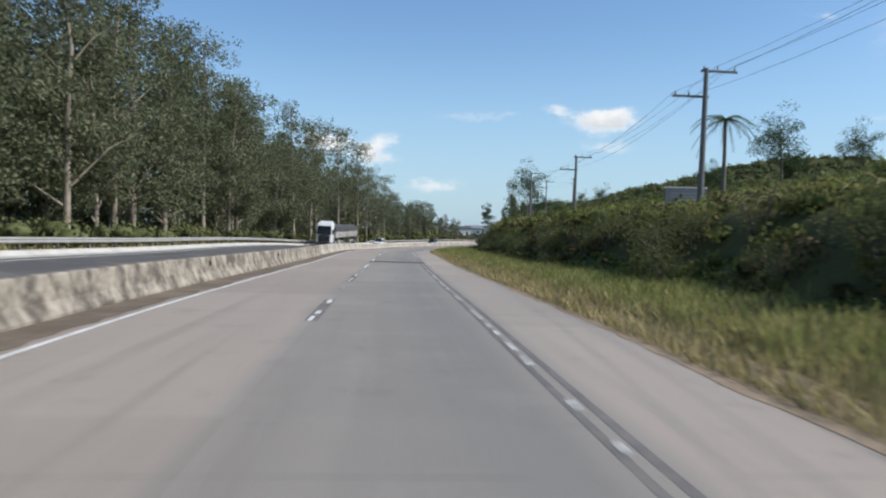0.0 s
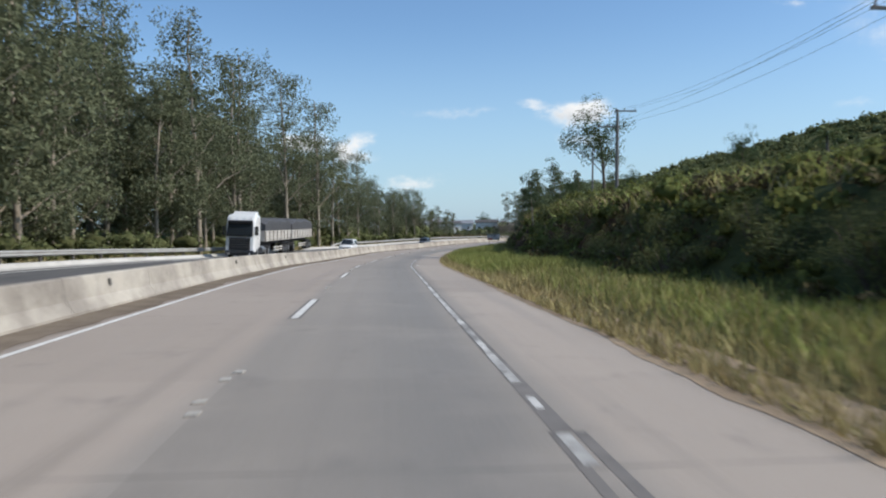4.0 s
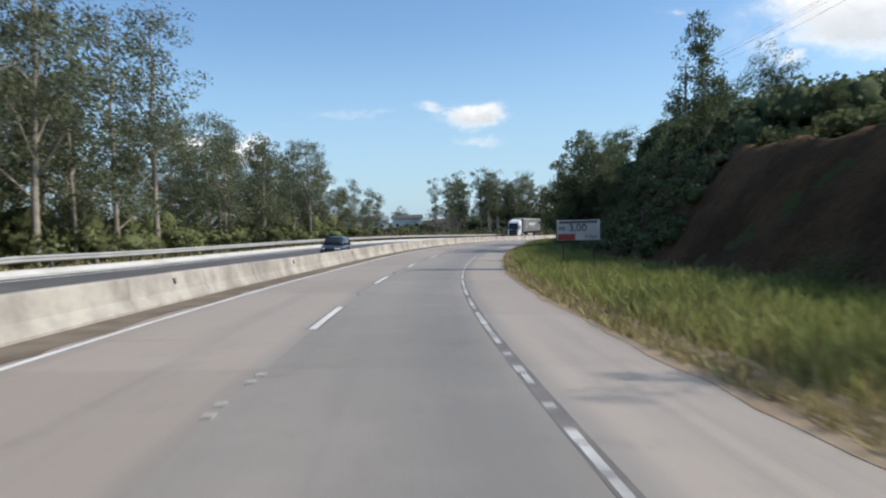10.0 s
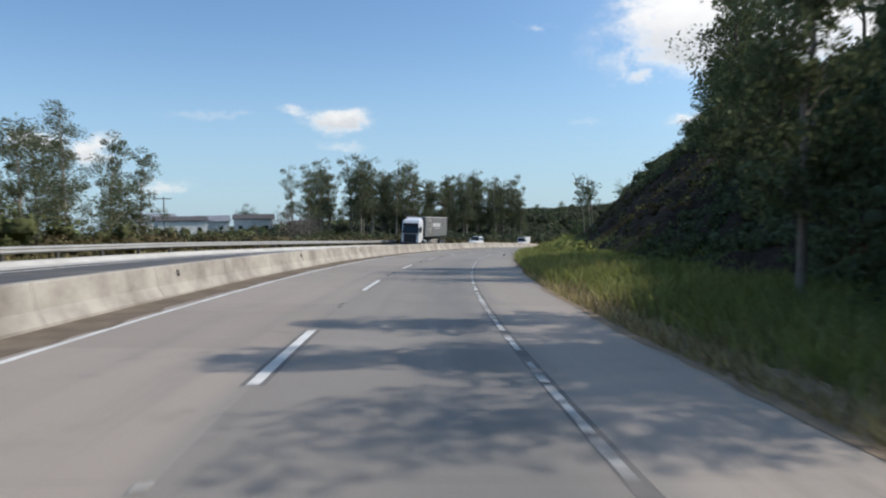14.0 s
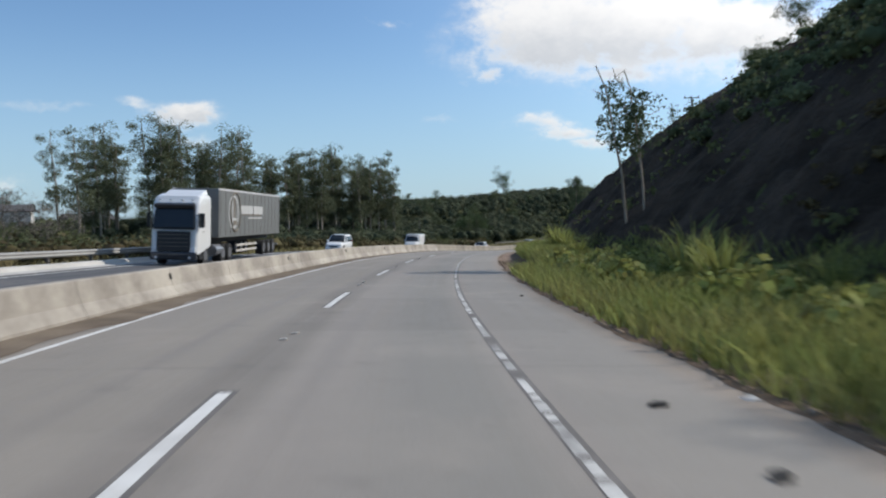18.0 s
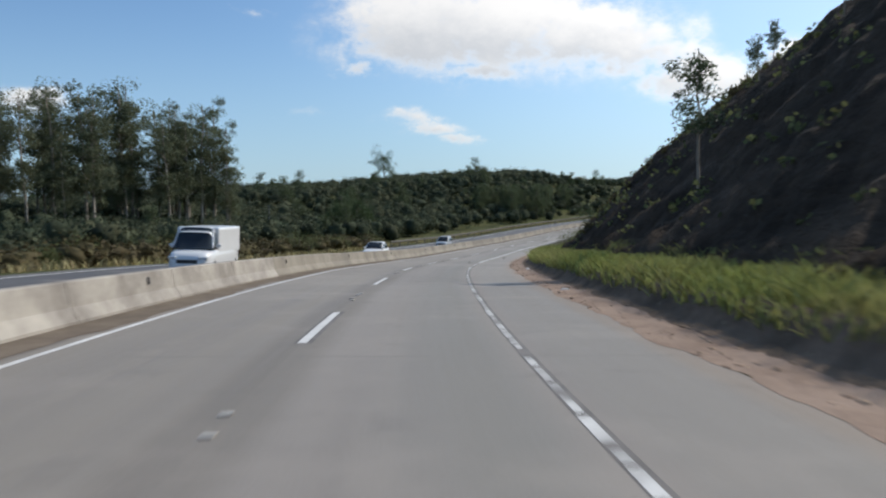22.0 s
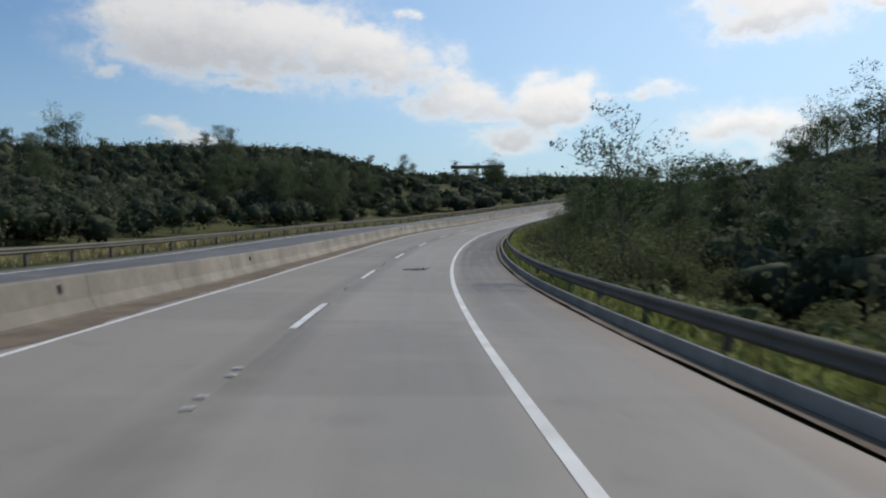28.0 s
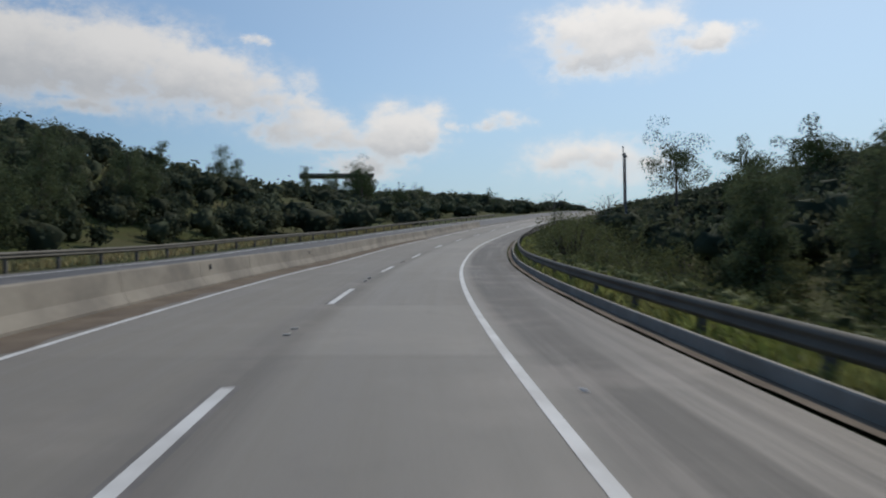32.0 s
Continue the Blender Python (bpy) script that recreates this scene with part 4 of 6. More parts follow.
def blades(name, s, l, hgt, mat, label, lean=0.35, width=0.02):
    """Grass: one bent blade at each s, l."""
    n = len(s)
    x, y = road_xy(s, l)
    p = np.stack([x, y, ground_z(s, l) - 0.02], 1)
    h = hgt * NR.uniform(0.5, 1.25, n)
    q = NR.uniform(0, 6.283, n)
    side = np.stack([np.cos(q), np.sin(q), 0 * q], 1)
    ln = NR.normal(size=(n, 2)) * lean
    tip = np.stack([ln[:, 0], ln[:, 1], np.ones(n)], 1) * h[:, None]
    mid = tip * np.array([0.35, 0.35, 0.6])
    w = (width * NR.uniform(0.6, 1.4, n))[:, None]
    v = np.stack([p - side * w, p + side * w, p + mid + side * w * 0.8, p + mid - side * w * 0.8, p + tip + side * w * 0.15, p + tip - side * w * 0.15], 1).reshape(-1, 3)
    o = np.arange(n)[:, None] * 6
    f = np.concatenate([o + np.array([[0, 1, 2, 3]]), o + np.array([[3, 2, 4, 5]])], 0)
    return tagged(new(name, fast_mesh(name, v, f, mat)), label, "grass", kind="stuff")


# ---- rock cut ----
rs = np.arange(236, 432, 0.6)
u = np.linspace(0, 1, 40)


def rock_face():
    sg = np.repeat(rs[:, None], len(u), 1)
    foot, wid = np.interp(rs, BANK[:, 0], BANK[:, 1]), np.interp(rs, BANK[:, 0], BANK[:, 3])
    lg = foot[:, None] - 0.7 + (wid[:, None] * 1.3) * u[None]
    x, y = road_xy(sg, lg)
    z = ground_z(sg, lg) + 0.42 + 0.36 * rough_noise(x, y + lg * 2, 1.5) + 0.26 * rough_noise(sg * 2.2, lg * 2.6, 1.0) + 0.16 * rough_noise(sg * 3.1 + lg, lg * 4.3, 0.8)
    z[:, 0] -= 0.6
    z[:, -1] -= 0.8
    z[0], z[-1] = z[0] - 0.9, z[-1] - 0.9
    k = len(u)
    i = np.arange(len(rs) - 1)[:, None] * k + np.arange(k - 1)[None]
    f = np.stack([i, i + 1, i + k + 1, i + k], -1).reshape(-1, 4)
    me = fast_mesh("rock_face", np.stack([x.ravel(), y.ravel(), z.ravel()], 1), f, M_ROCK)
    me.polygons.foreach_set("use_smooth", np.ones(len(me.polygons), dtype=bool))
    return tagged(new("rock_face", me), "dark steep cut rock face beside the road", "rock", kind="structure")


rock_face()

M_EARTH = material("dark brown cut earth", (0.13, 0.078, 0.042), (0.055, 0.034, 0.019), rough=0.95, big=0.35, small=2.5, amount=0.8, bump=1.0, dist=0.2, spec=0.08)


def earth_cut(s0, s1):
    ss, q = np.arange(s0, s1, 0.7), np.linspace(0, 1, 20)
    sg = np.repeat(ss[:, None], len(q), 1)
    foot, wid = np.interp(ss, BANK[:, 0], BANK[:, 1]), np.interp(ss, BANK[:, 0], BANK[:, 3])
    lg = foot[:, None] - 0.4 + (wid[:, None] * 1.05 + 0.4) * q[None]
    x, y = road_xy(sg, lg)
    z = ground_z(sg, lg) + 0.16 + 0.20 * rough_noise(x, y + lg * 2, 1.2) + 0.13 * rough_noise(sg * 2.4, lg * 2.1, 0.8)
    z[:, 0] -= 0.5
    z[:, -1] -= 0.4
    z[0], z[-1] = z[0] - 0.6, z[-1] - 0.6
    k = len(q)
    i = np.arange(len(ss) - 1)[:, None] * k + np.arange(k - 1)[None]
    f = np.stack([i, i + 1, i + k + 1, i + k], -1).reshape(-1, 4)
    me = fast_mesh("earth_cut", np.stack([x.ravel(), y.ravel(), z.ravel()], 1), f, M_EARTH)
    me.polygons.foreach_set("use_smooth", np.ones(len(me.polygons), dtype=bool))
    return tagged(new("earth_cut", me), "dark brown earth bank cut beside the verge", "bank", kind="structure")


earth_cut(96, 240)

# ---- eucalyptus stand beyond the curve ----
slim = [tree("slender_eucalyptus", h, PR, spread=0.11, first=0.3, leaf=0.3, clumps=56, per=90, clump_r=0.064, limbs=14, droop=0.4, label="tall slender eucalyptus standing beyond the curve", group="eucalyptus stand beyond the curve") for h in (19, 22, 20)]
for i in range(88):
    along, deep = GR.random() ** 0.9, GR.uniform(-5, 15)
    s, lat = sl_of(41 + 73 * along - 0.32 * deep, 425 + 26 * along + 0.95 * deep)
    plant_top(slim, s, lat, (GR.uniform(22, 28.5) - 4.0 * along) if GR.random() < 0.75 else GR.uniform(13, 18), GR)
for s, lat, k in ((272, -50, 0.85), (275, -40, 0.75), (266, -36, 0.7)):
    plant(eucs, s, lat, k * 0.95, k * 1.05, GR)
# slender young trees on the bank
M_LEAFY = material("young grey-green leaves", (0.10, 0.13, 0.075), (0.06, 0.085, 0.045), rough=0.55, big=0.4, small=3, bump=0, vary=0.4, transmit=0.35)
young = [tree("young_eucalyptus", h, PR, spread=0.16, first=0.45, leaf=0.22, clumps=32, per=70, clump_r=0.085, lean=0.1, leaf_mat=M_LEAFY, trunk_r=0.009, label="slender young eucalyptus leaning on the bank", group="young trees on the bank") for h in (9.5, 11, 8)]
for s, lat, k in ((206.5, 16, 0.6), (134, 12.7, 0.85), (377.4, 10.9, 0.76), (381.5, 18.6, 0.4), (388, 17, 0.4), (395, 20, 0.45), (372, 22, 0.35), (158, 17, 0.7)):
    plant(young, s, lat, k, k, GR)
sparse = [tree("sparse_eucalyptus", h, PR, spread=0.2, first=0.42, leaf=0.22, clumps=15, per=62, clump_r=0.075, lean=0.14, leaf_mat=M_LEAFY, trunk_r=0.007, limbs=7, droop=0.9, label="thin young eucalyptus with sparse hanging leaves", group="young trees on the bank") for h in (10.0, 8.5)]
for s, lat, k in ((317.0, 9.9, 0.93), (317.6, 10.9, 0.98), (316.2, 10.6, 0.8)):
    plant(sparse, s, lat, k, k, GR)
# broad trees
M_LEAFT = material("broad tree leaves", (0.085, 0.115, 0.05), (0.05, 0.075, 0.033), rough=0.6, big=0.4, small=3, bump=0, vary=0.4, transmit=0.25)
broad = [tree("broadleaf_tree", h, PR, spread=0.42, first=0.4, leaf=0.19, clumps=46, per=120, clump_r=0.14, lean=0.08, bark=M_BARKD, leaf_mat=M_LEAFT, droop=0.1, trunk_r=0.02, limbs=9, label="broad dark green tree with a spreading crown", group="broadleaf trees") for h in (6.5, 8.0, 5.0)]
for s, lat, k in ((82, 40, 1.0), (92, 46, 0.9), (97, 38, 0.7), (60, 36, 0.6), (110, 44, 0.6), (125, 30, 0.5), (136, 20, 1.1), (150, 25, 0.4), (175, 24, 0.4),
                  (198, 20, 0.6), (207, 19, 0.6), (212, 20, 0.6), (218, 20, 0.6), (252, 21, 0.7), (260, 23, 0.7), (268, 20, 0.5), (276, 23, 0.6), (284, 21, 0.5), (290, 24, 0.6), (297, 21, 0.55), (303, 24, 0.6), (310, 22, 0.45), (314, 24, 0.55), (318, 26, 0.6), (321, 24.5, 0.45), (326, 26, 0.5), (307, 26, 0.6), (343, 24.5, 0.42), (346, 25.2, 0.5), (349, 25.5, 0.4), (340, 25.2, 0.45), (336, 25.5, 0.5), (331, 26.5, 0.5), (198, 21, 0.6)):
    plant(broad, s, lat, k, k * 1.1, GR, 0.3)
# the dense dark trees above the inside of the curve
M_LEAFK = material("dense dark tree leaves", (0.14, 0.165, 0.085), (0.09, 0.112, 0.057), rough=0.85, big=0.4, small=3, bump=0, vary=0.4, transmit=0.3)
dense = [tree("bank_tree", h, PR, spread=0.2, first=0.1, leaf=0.2, clumps=95, per=130, clump_r=0.10, lean=0.08, bark=M_BARKD, leaf_mat=M_LEAFK, droop=0.4, trunk_r=0.013, limbs=20, label="tall dense dark tree with low drooping branches", group="dense trees on the bank") for h in (10.5, 12, 9)]
for s, lat, top in ((187, 14.5, 6.8), (199, 16.0, 7.2), (210.2, 11.8, 6.7), (213, 18.6, 7.6), (217, 19.0, 8.0), (223.8, 11.6, 10.4), (226.5, 11.2, 9.8), (229.4, 11.4, 9.0), (231, 13.6, 8.2), (237, 14.8, 8.6), (246, 13.4, 12.0), (251, 13.8, 14.0),
                    (222, 17.5, 10.8), (231, 18.5, 11.0), (256, 15.2, 15), (213, 18.0, 10.2), (203, 18.0, 9.8), (194, 18, 9.4), (183, 17, 8.0), (204, 19, 8.6), (199, 16.6, 8.8), (218, 17.2, 9.0), (227, 16, 9.2), (235, 17, 10.2)):
    plant_top(dense, s, lat, top, GR)
for s, lat, top in ((225.0, 9.8, 7.2), (227.6, 9.5, 6.6)):
    plant_top(dense, s, lat, top, random.Random(4))
drooping = [tree("drooping_eucalyptus", h, PR, spread=0.10, first=0.22, leaf=0.24, clumps=64, per=90, clump_r=0.075, lean=0.06, leaf_mat=M_LEAFK, droop=1.2, trunk_r=0.01, limbs=16, label="slim eucalyptus with drooping dark foliage beside the bend", group="drooping eucalyptus trees") for h in (12, 10)]
for s, lat, top in ((231, 7.9, 9.5), (226.5, 9.7, 11.4), (193.5, 14.6, 13.4), (167.3, 15.0, 9.5), (156, 17.5, 10.4), (148, 19, 9.5)):
    plant_top(drooping, s, lat, top, GR)
# dark trees behind the guard rail
for s, lat, top in ((531, 11.5, 3.6), (534, 13, 4.0), (538, 13.5, 4.2), (541, 11.5, 3.8), (546, 13, 4.6), (549, 14, 4.4), (556, 16, 4.0), (526, 11, 4.3), (521, 10.5, 4.3), (515, 11, 4.4), (508, 10.5, 4.8), (502, 11.5, 4.6), (496, 12, 5.2), (490, 11.5, 5.2), (485, 13, 5.6),
                    (543, 17, 5.6), (536, 18, 6.0), (528, 18, 6.0), (518, 17, 5.8), (505, 18, 6.0), (493, 18, 6.2), (479, 16, 5.0), (470, 15, 4.2), (562, 20, 5.0), (575, 22, 5.0)):
    plant_top(dense, s, lat, top, GR)
for x, y, k in ((233, 580, 1.6), (210.9, 411.1, 1.15), (215, 404, 0.9), (252, 445, 0.85), (260, 440, 1.0), (267, 452, 1.1), (275, 446, 1.0), (284, 440, 1.1), (262, 428, 1.1), (248, 425, 1.2), (236, 421, 1.0), (228, 415, 1.1), (240, 408, 1.2), (256, 412, 1.3), (275, 425, 1.3),
                (340, 528, 1.25), (346, 533, 1.1), (352, 524, 0.8), (139, 458, 1.15), (142, 462, 1.1), (136, 456, 0.95), (146, 461, 1.05), (141, 455, 1.0), (150, 464, 0.85), (144, 458, 0.9), (437, 535, 1.0), (31, 494, 1.6), (38, 500, 1.1), (-6, 470, 1.2), (62, 470, 1.0), (306, 556, 1.1), (420, 580, 1.2)):
    s, lat = sl_of(x, y)
    plant(broad, s, lat, k, k * 1.05, GR, 0.4)

# the tree that leans over the guard rail
overhang = tree("roadside_tree", 8.6, PR, spread=0.5, first=0.3, leaf=0.2, clumps=60, per=60, clump_r=0.10, lean=0.1, bark=M_BARKD, leaf_mat=M_LEAFT, droop=0.2, trunk_r=0.014, limbs=13, label="sparse leafy tree overhanging the guard rail", group="")
plant_top([overhang], 474.0, 8.0, 6.6, GR)
# leafless bushy trees
bare = []
for h in (5.5, 4.5, 9.0):
    t = tree("leafless_tree", h, PR, spread=0.5, first=0.25, leaf=0.12, clumps=26, per=6, clump_r=0.12, lean=0.05, bark=M_TWIG, leaf_mat=M_LEAFT, trunk_r=0.012, limbs=18, label="bare grey tree with thin twigs", group="leafless trees")
    bare.append(t)
for x, y, k, i in ((189, 413.5, 1, 0), (184, 410, 0.8, 1), (195, 418, 0.9, 0), (288, 470, 1.0, 0), (280, 462, 1.0, 1), (273, 460, 1, 0), (24, 392, 0.8, 2)):
    s, lat = sl_of(x, y)
    plant([bare[i]], s, lat, k, k, GR, 0.2)

grey = tree("twiggy_tree", 9.0, PR, spread=0.5, first=0.22, leaf=0.22, clumps=120, per=26, clump_r=0.10, lean=0.05, bark=M_TWIG, leaf_mat=M_TWIG, trunk_r=0.012, limbs=30, label="leafless grey tree with a dense crown of twigs", group="leafless trees")
for x, y, k in ((29, 380, 0.95), (33, 384, 0.8), (37, 400, 0.85)):
    s, lat = sl_of(x, y)
    plant([grey], s, lat, k, k, GR, 0.2)

# palm
M_PTRUNK = material("grey palm trunk", (0.16, 0.14, 0.12), (0.09, 0.08, 0.07), rough=0.9, big=1, small=14, bump=0.6)


def palm_tree(h):
    thing = tagged(new("palm_tree"), "tall palm with a slim grey trunk and feathery fronds", "palm", group="palms on the hill")
    v, f = tube([Vector((0, 0, -0.4)), Vector((0.05, 0, h * 0.5)), Vector((0.1, 0.05, h))], [0.19, 0.14, 0.12], 9)
    part_mesh("trunk", mesh_of("trunk", v, f, M_PTRUNK), thing)
    for i in range(15):
        ang, rise = i * 2.4, PR.uniform(-0.2, 1.0)
        pts = [Vector((0.1 + math.cos(ang) * r, 0.05 + math.sin(ang) * r, h + rise * r * 0.95 - 0.36 * r * r)) for r in np.linspace(0, 2.5, 7)]
        vv, ff = tube(pts, [0.03, 0.025, 0.02, 0.018, 0.015, 0.01, 0.006], 4)
        for j in range(1, 7):
            for k in range(4):
                base = pts[j - 1].lerp(pts[j], k / 4)
                out = (pts[j] - pts[j - 1]).normalized()
                for sg in (1, -1):
                    w = Vector((-math.sin(ang), math.cos(ang), 0)) * sg
                    tip = base + w * 0.42 * (1.1 - j / 9) + out * 0.25 + Vector((0, 0, -0.22))
                    o = len(vv)
                    vv += [base, base + out * 0.06, tip]
                    ff.append((o, o + 1, o + 2))
        part_mesh("frond", mesh_of("frond", vv, ff, M_PALM, flat=True), thing)
    return thing


put(palm_tree(6.2), 78.4, 32.3, 1.35, 0.4)
put(palm_tree(2.6), 122, 36, 1.0, 1.0)

M_LEAFR = material("brownish scrub leaves", (0.12, 0.095, 0.05), (0.07, 0.065, 0.03), rough=0.7, big=0.2, small=2, bump=0, vary=0.4, transmit=0.25)
M_LEAFG = material("sunlit hillside scrub", (0.18, 0.19, 0.06), (0.10, 0.125, 0.042), rough=0.8, big=0.08, small=1, bump=0, vary=0.4, transmit=0.4)
# ---- bushes on the bank ----
FR = random.Random(8)
for x, y, top in ((347, 532, 14.0), (343, 529, 10.5), (352, 536, 12.0), (360, 537, 10.5), (372, 539, 11.0), (384, 541, 10.5), (407, 545, 14.0), (400, 543, 13.0), (394, 541, 11.5), (420, 548, 11.0), (434, 552, 10.0)):
    s, lat = sl_of(x, y)
    k = max(top - float(ground_z(s, lat)) - 2.2, 3.0) / 7.2
    plant(broad, s, lat, k * 0.95, k * 1.08, FR, 0.4)
for i in range(26):
    s = FR.uniform(548, 602)
    plant_top(dense, s, -FR.uniform(30, 46), 11.6 - 0.03 * (s - 548) + FR.uniform(-1.6, 0.6), FR, 0.4)

BR = random.Random(21)
for s in np.arange(-14, 262, 1.9):
    foot = float(np.interp(s, BANK[:, 0], BANK[:, 1]))
    wid = float(np.interp(s, BANK[:, 0], BANK[:, 3]))
    if s < 108:
        plant(bushes, s + BR.uniform(-1, 1), foot + BR.uniform(0.3, 2.6), 0.38, 0.72, BR, 0.25)
        if BR.random() < 0.35:
            plant(bushes, s + BR.uniform(-1, 1), foot + BR.uniform(5, 12), 0.3, 0.6, BR, 0.25)
    else:
        plant(bushes, s + BR.uniform(-1, 1), foot + wid * BR.uniform(1.1, 2.2), 0.22, 0.42 if s < 190 else 0.6, BR, 0.25)
        if BR.random() < 0.22:
            plant(bushes, s + BR.uniform(-1, 1), foot + BR.uniform(-0.4, 0.8), 0.25, 0.5, BR, 0.2)
for s in np.arange(262, 452, 5.5):
    plant(bushes, s + BR.uniform(-2, 2), -BR.uniform(19.5, 24), 0.6, 1.0, BR, 0.3)
for s in np.arange(250, 436, 6.0):
    foot, wid = (float(np.interp(s, BANK[:, 0], BANK[:, i])) for i in (1, 3))
    plant(bushes, s + BR.uniform(-3, 3), foot + BR.choice((-0.3, wid * 0.95, wid * 1.1, 0.2)), 0.25, 0.55, BR, 0.2)
for s in np.arange(436, 452, 2.0):
    plant(bushes, s, BR.uniform(9.0, 15), 0.4, 0.9, BR, 0.2)
for s in np.arange(440, 640, 2.4):
    plant(bushes, s + BR.uniform(-1, 1), BR.uniform(7.2, 16), 0.5, 1.05, BR, 0.3)

canopy("bank_scrub", -30, 135, 8.6, 24, 1500, 0.2, 0.7, 0.16, M_LEAFG, "yellow-green scrub over the bank", 60, flat=0.5, core=0.4)
canopy("bank_undergrowth", 112, 262, 13.8, 27, 1500, 0.22, 0.8, 0.30, M_LEAFB, "low green undergrowth over the bank", 55, core=0.45)
canopy("bank_dry_scrub", -30, 112, 8.8, 24, 800, 0.2, 0.7, 0.3, M_LEAFR, "dry brownish scrub on the bank", 45)
canopy("hill_dry_scrub", -30, 190, 14, 60, 900, 0.3, 0.9, 0.2, M_LEAFR, "dry brown scrub on the hillside", 40)
canopy("hill_scrub", -30, 200, 17, 90, 1900, 0.4, 1.0, 0.2, M_LEAFG, "scattered scrub on the hillside", 40)
canopy("hill_scrub", 150, 245, 26, 100, 900, 0.5, 1.5, 0.3, M_LEAFB, "dark green scrub on the far hillside", 45, core=0.5)
canopy("slope_scrub", 40, 175, 18, 56, 1500, 0.3, 0.95, 0.3, M_LEAFB, "dark green scrub over the hillside", 42, core=0.5)
canopy("end_scrub", 424, 448, 8.5, 22, 300, 0.22, 0.7, 0.5, M_LEAFB, "green scrub over the end of the rock", 70, core=0.5)
canopy("rock_brush", 280, 334, 15, 29, 320, 0.2, 0.9, 0.8, M_LEAFK, "dark brush over the top of the rock", 60, core=0.5)
canopy("rock_scrub", 396, 434, 9.0, 21, 420, 0.16, 0.45, 0.45, M_LEAFR, "dry brown scrub over the end of the rock", 50, core=0.4)
canopy("rock_dry_grass", 256, 300, 10.5, 20, 420, 0.14, 0.4, 0.45, M_LEAFR, "dry brown growth on the ledges of the rock", 40, core=0.4)
canopy("rock_plants", 240, 408, 8.5, 26, 900, 0.22, 0.5, 0.55, M_LEAFB, "small plants clinging to the rock face", 12)
canopy("bank_cover", 184, 254, 10.0, 16, 620, 0.2, 0.8, 0.4, M_LEAFK, "dark leafy growth covering the bank face", 60, flat=0.6, core=0.5)
canopy("bank_thicket", 184, 203, 14.5, 23, 110, 0.26, 1.3, 1.1, M_LEAFK, "dark thicket below the bank trees", 110, flat=0.9, core=0.6)
canopy("bank_thicket", 203, 220, 18.0, 23.5, 90, 0.26, 1.3, 0.7, M_LEAFK, "dark thicket below the bank trees", 110, flat=0.9, core=0.6)
canopy("bank_thicket", 220, 250, 15.0, 23, 170, 0.26, 1.3, 1.0, M_LEAFK, "dark thicket below the bank trees", 110, flat=0.9, core=0.6)
canopy("grove_floor", -20, 262, -46, -19.5, 1700, 0.3, 1.5, 1.3, M_LEAFB, "leafy undergrowth below the eucalyptus grove", 75, core=0.5)
canopy("grove_thicket", 176, 258, -44, -23, 240, 0.3, 2.0, 2.6, M_LEAFB, "tall olive thicket below the end of the grove", 95, flat=1.1, core=0.55)
canopy("grove_backing", -20, 250, -64, -44, 800, 0.5, 2.6, 2.8, M_LEAFT, "dark thicket behind the eucalyptus grove", 80, flat=1.1, core=0.55)
canopy("roadside_scrub", 255, 455, -40, -18.8, 1700, 0.3, 1.4, 0.7, M_LEAFR, "dry brownish scrub beside the far carriageway", 75, core=0.5)
canopy("scrub_belt", 255, 470, -75, -30, 1000, 0.5, 2.4, 1.2, M_LEAFD, "dark green thicket behind the scrub", 90, core=0.58)
canopy("hill_wood", 400, 615, -150, -27, 3900, 0.34, 1.9, 1.8, M_LEAFD, "dense dark green wood covering the hill", 125, flat=0.95, loose=1.3, core=0.6)
canopy("far_wood", 608, 940, -220, -20, 1400, 0.7, 3.2, 1.8, M_LEAFD, "distant dark wood along the road", 60, core=0.62)
canopy("house_hedge", 366, 416, -101, -84, 190, 0.32, 1.7, 2.6, M_LEAFB, "green and brown hedge in front of the houses", 80, flat=1.0, core=0.6)
canopy("valley_wood", 250, 420, -320, -95, 1200, 0.8, 3.0, 1.6, M_LEAFD, "distant green trees in the lowland", 45, core=0.62)
canopy("slope_wood", 460, 720, 13, 70, 1900, 0.36, 2.0, 1.5, M_LEAFD, "dark thicket on the slope below the road", 110, loose=1.0, core=0.58)
canopy("rail_brush", 438, 660, 5.2, 9.5, 1300, 0.11, 0.5, 0.12, M_LEAFB, "olive brush behind the guard rail", 44, core=0.5)

# ---- grass ----
def scatter(n, s0, s1, lo, hi, power=1.0):
    s = NR.uniform(s0, s1, n)
    foot = np.interp(s, BANK[:, 0], BANK[:, 1])
    return s, lo + (foot + hi - lo) * NR.random(n) ** power


s, l = scatter(54000, -20, 246, 3.76, 0.2, 1.7)
blades("dry_grass", s, l, 0.34, M_GRASSD, "dry straw-coloured grass on the verge")
s, l = scatter(26000, -20, 120, 5.0, 0.6)
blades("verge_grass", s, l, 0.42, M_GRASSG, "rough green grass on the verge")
s, l = scatter(70000, 90, 262, 4.45, 0.4, 0.95)
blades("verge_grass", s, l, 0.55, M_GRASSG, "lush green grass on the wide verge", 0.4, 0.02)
s, l = scatter(44000, 240, 314, 3.95, 1.0, 0.95)
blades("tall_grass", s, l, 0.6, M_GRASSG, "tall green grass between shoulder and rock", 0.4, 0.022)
s, l = scatter(10000, 312, 345, 5.5, 0.6, 0.9)
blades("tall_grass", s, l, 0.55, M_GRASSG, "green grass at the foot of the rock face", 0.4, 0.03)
s, l = scatter(20000, 340, 438, 5.75, 0.4, 0.9)
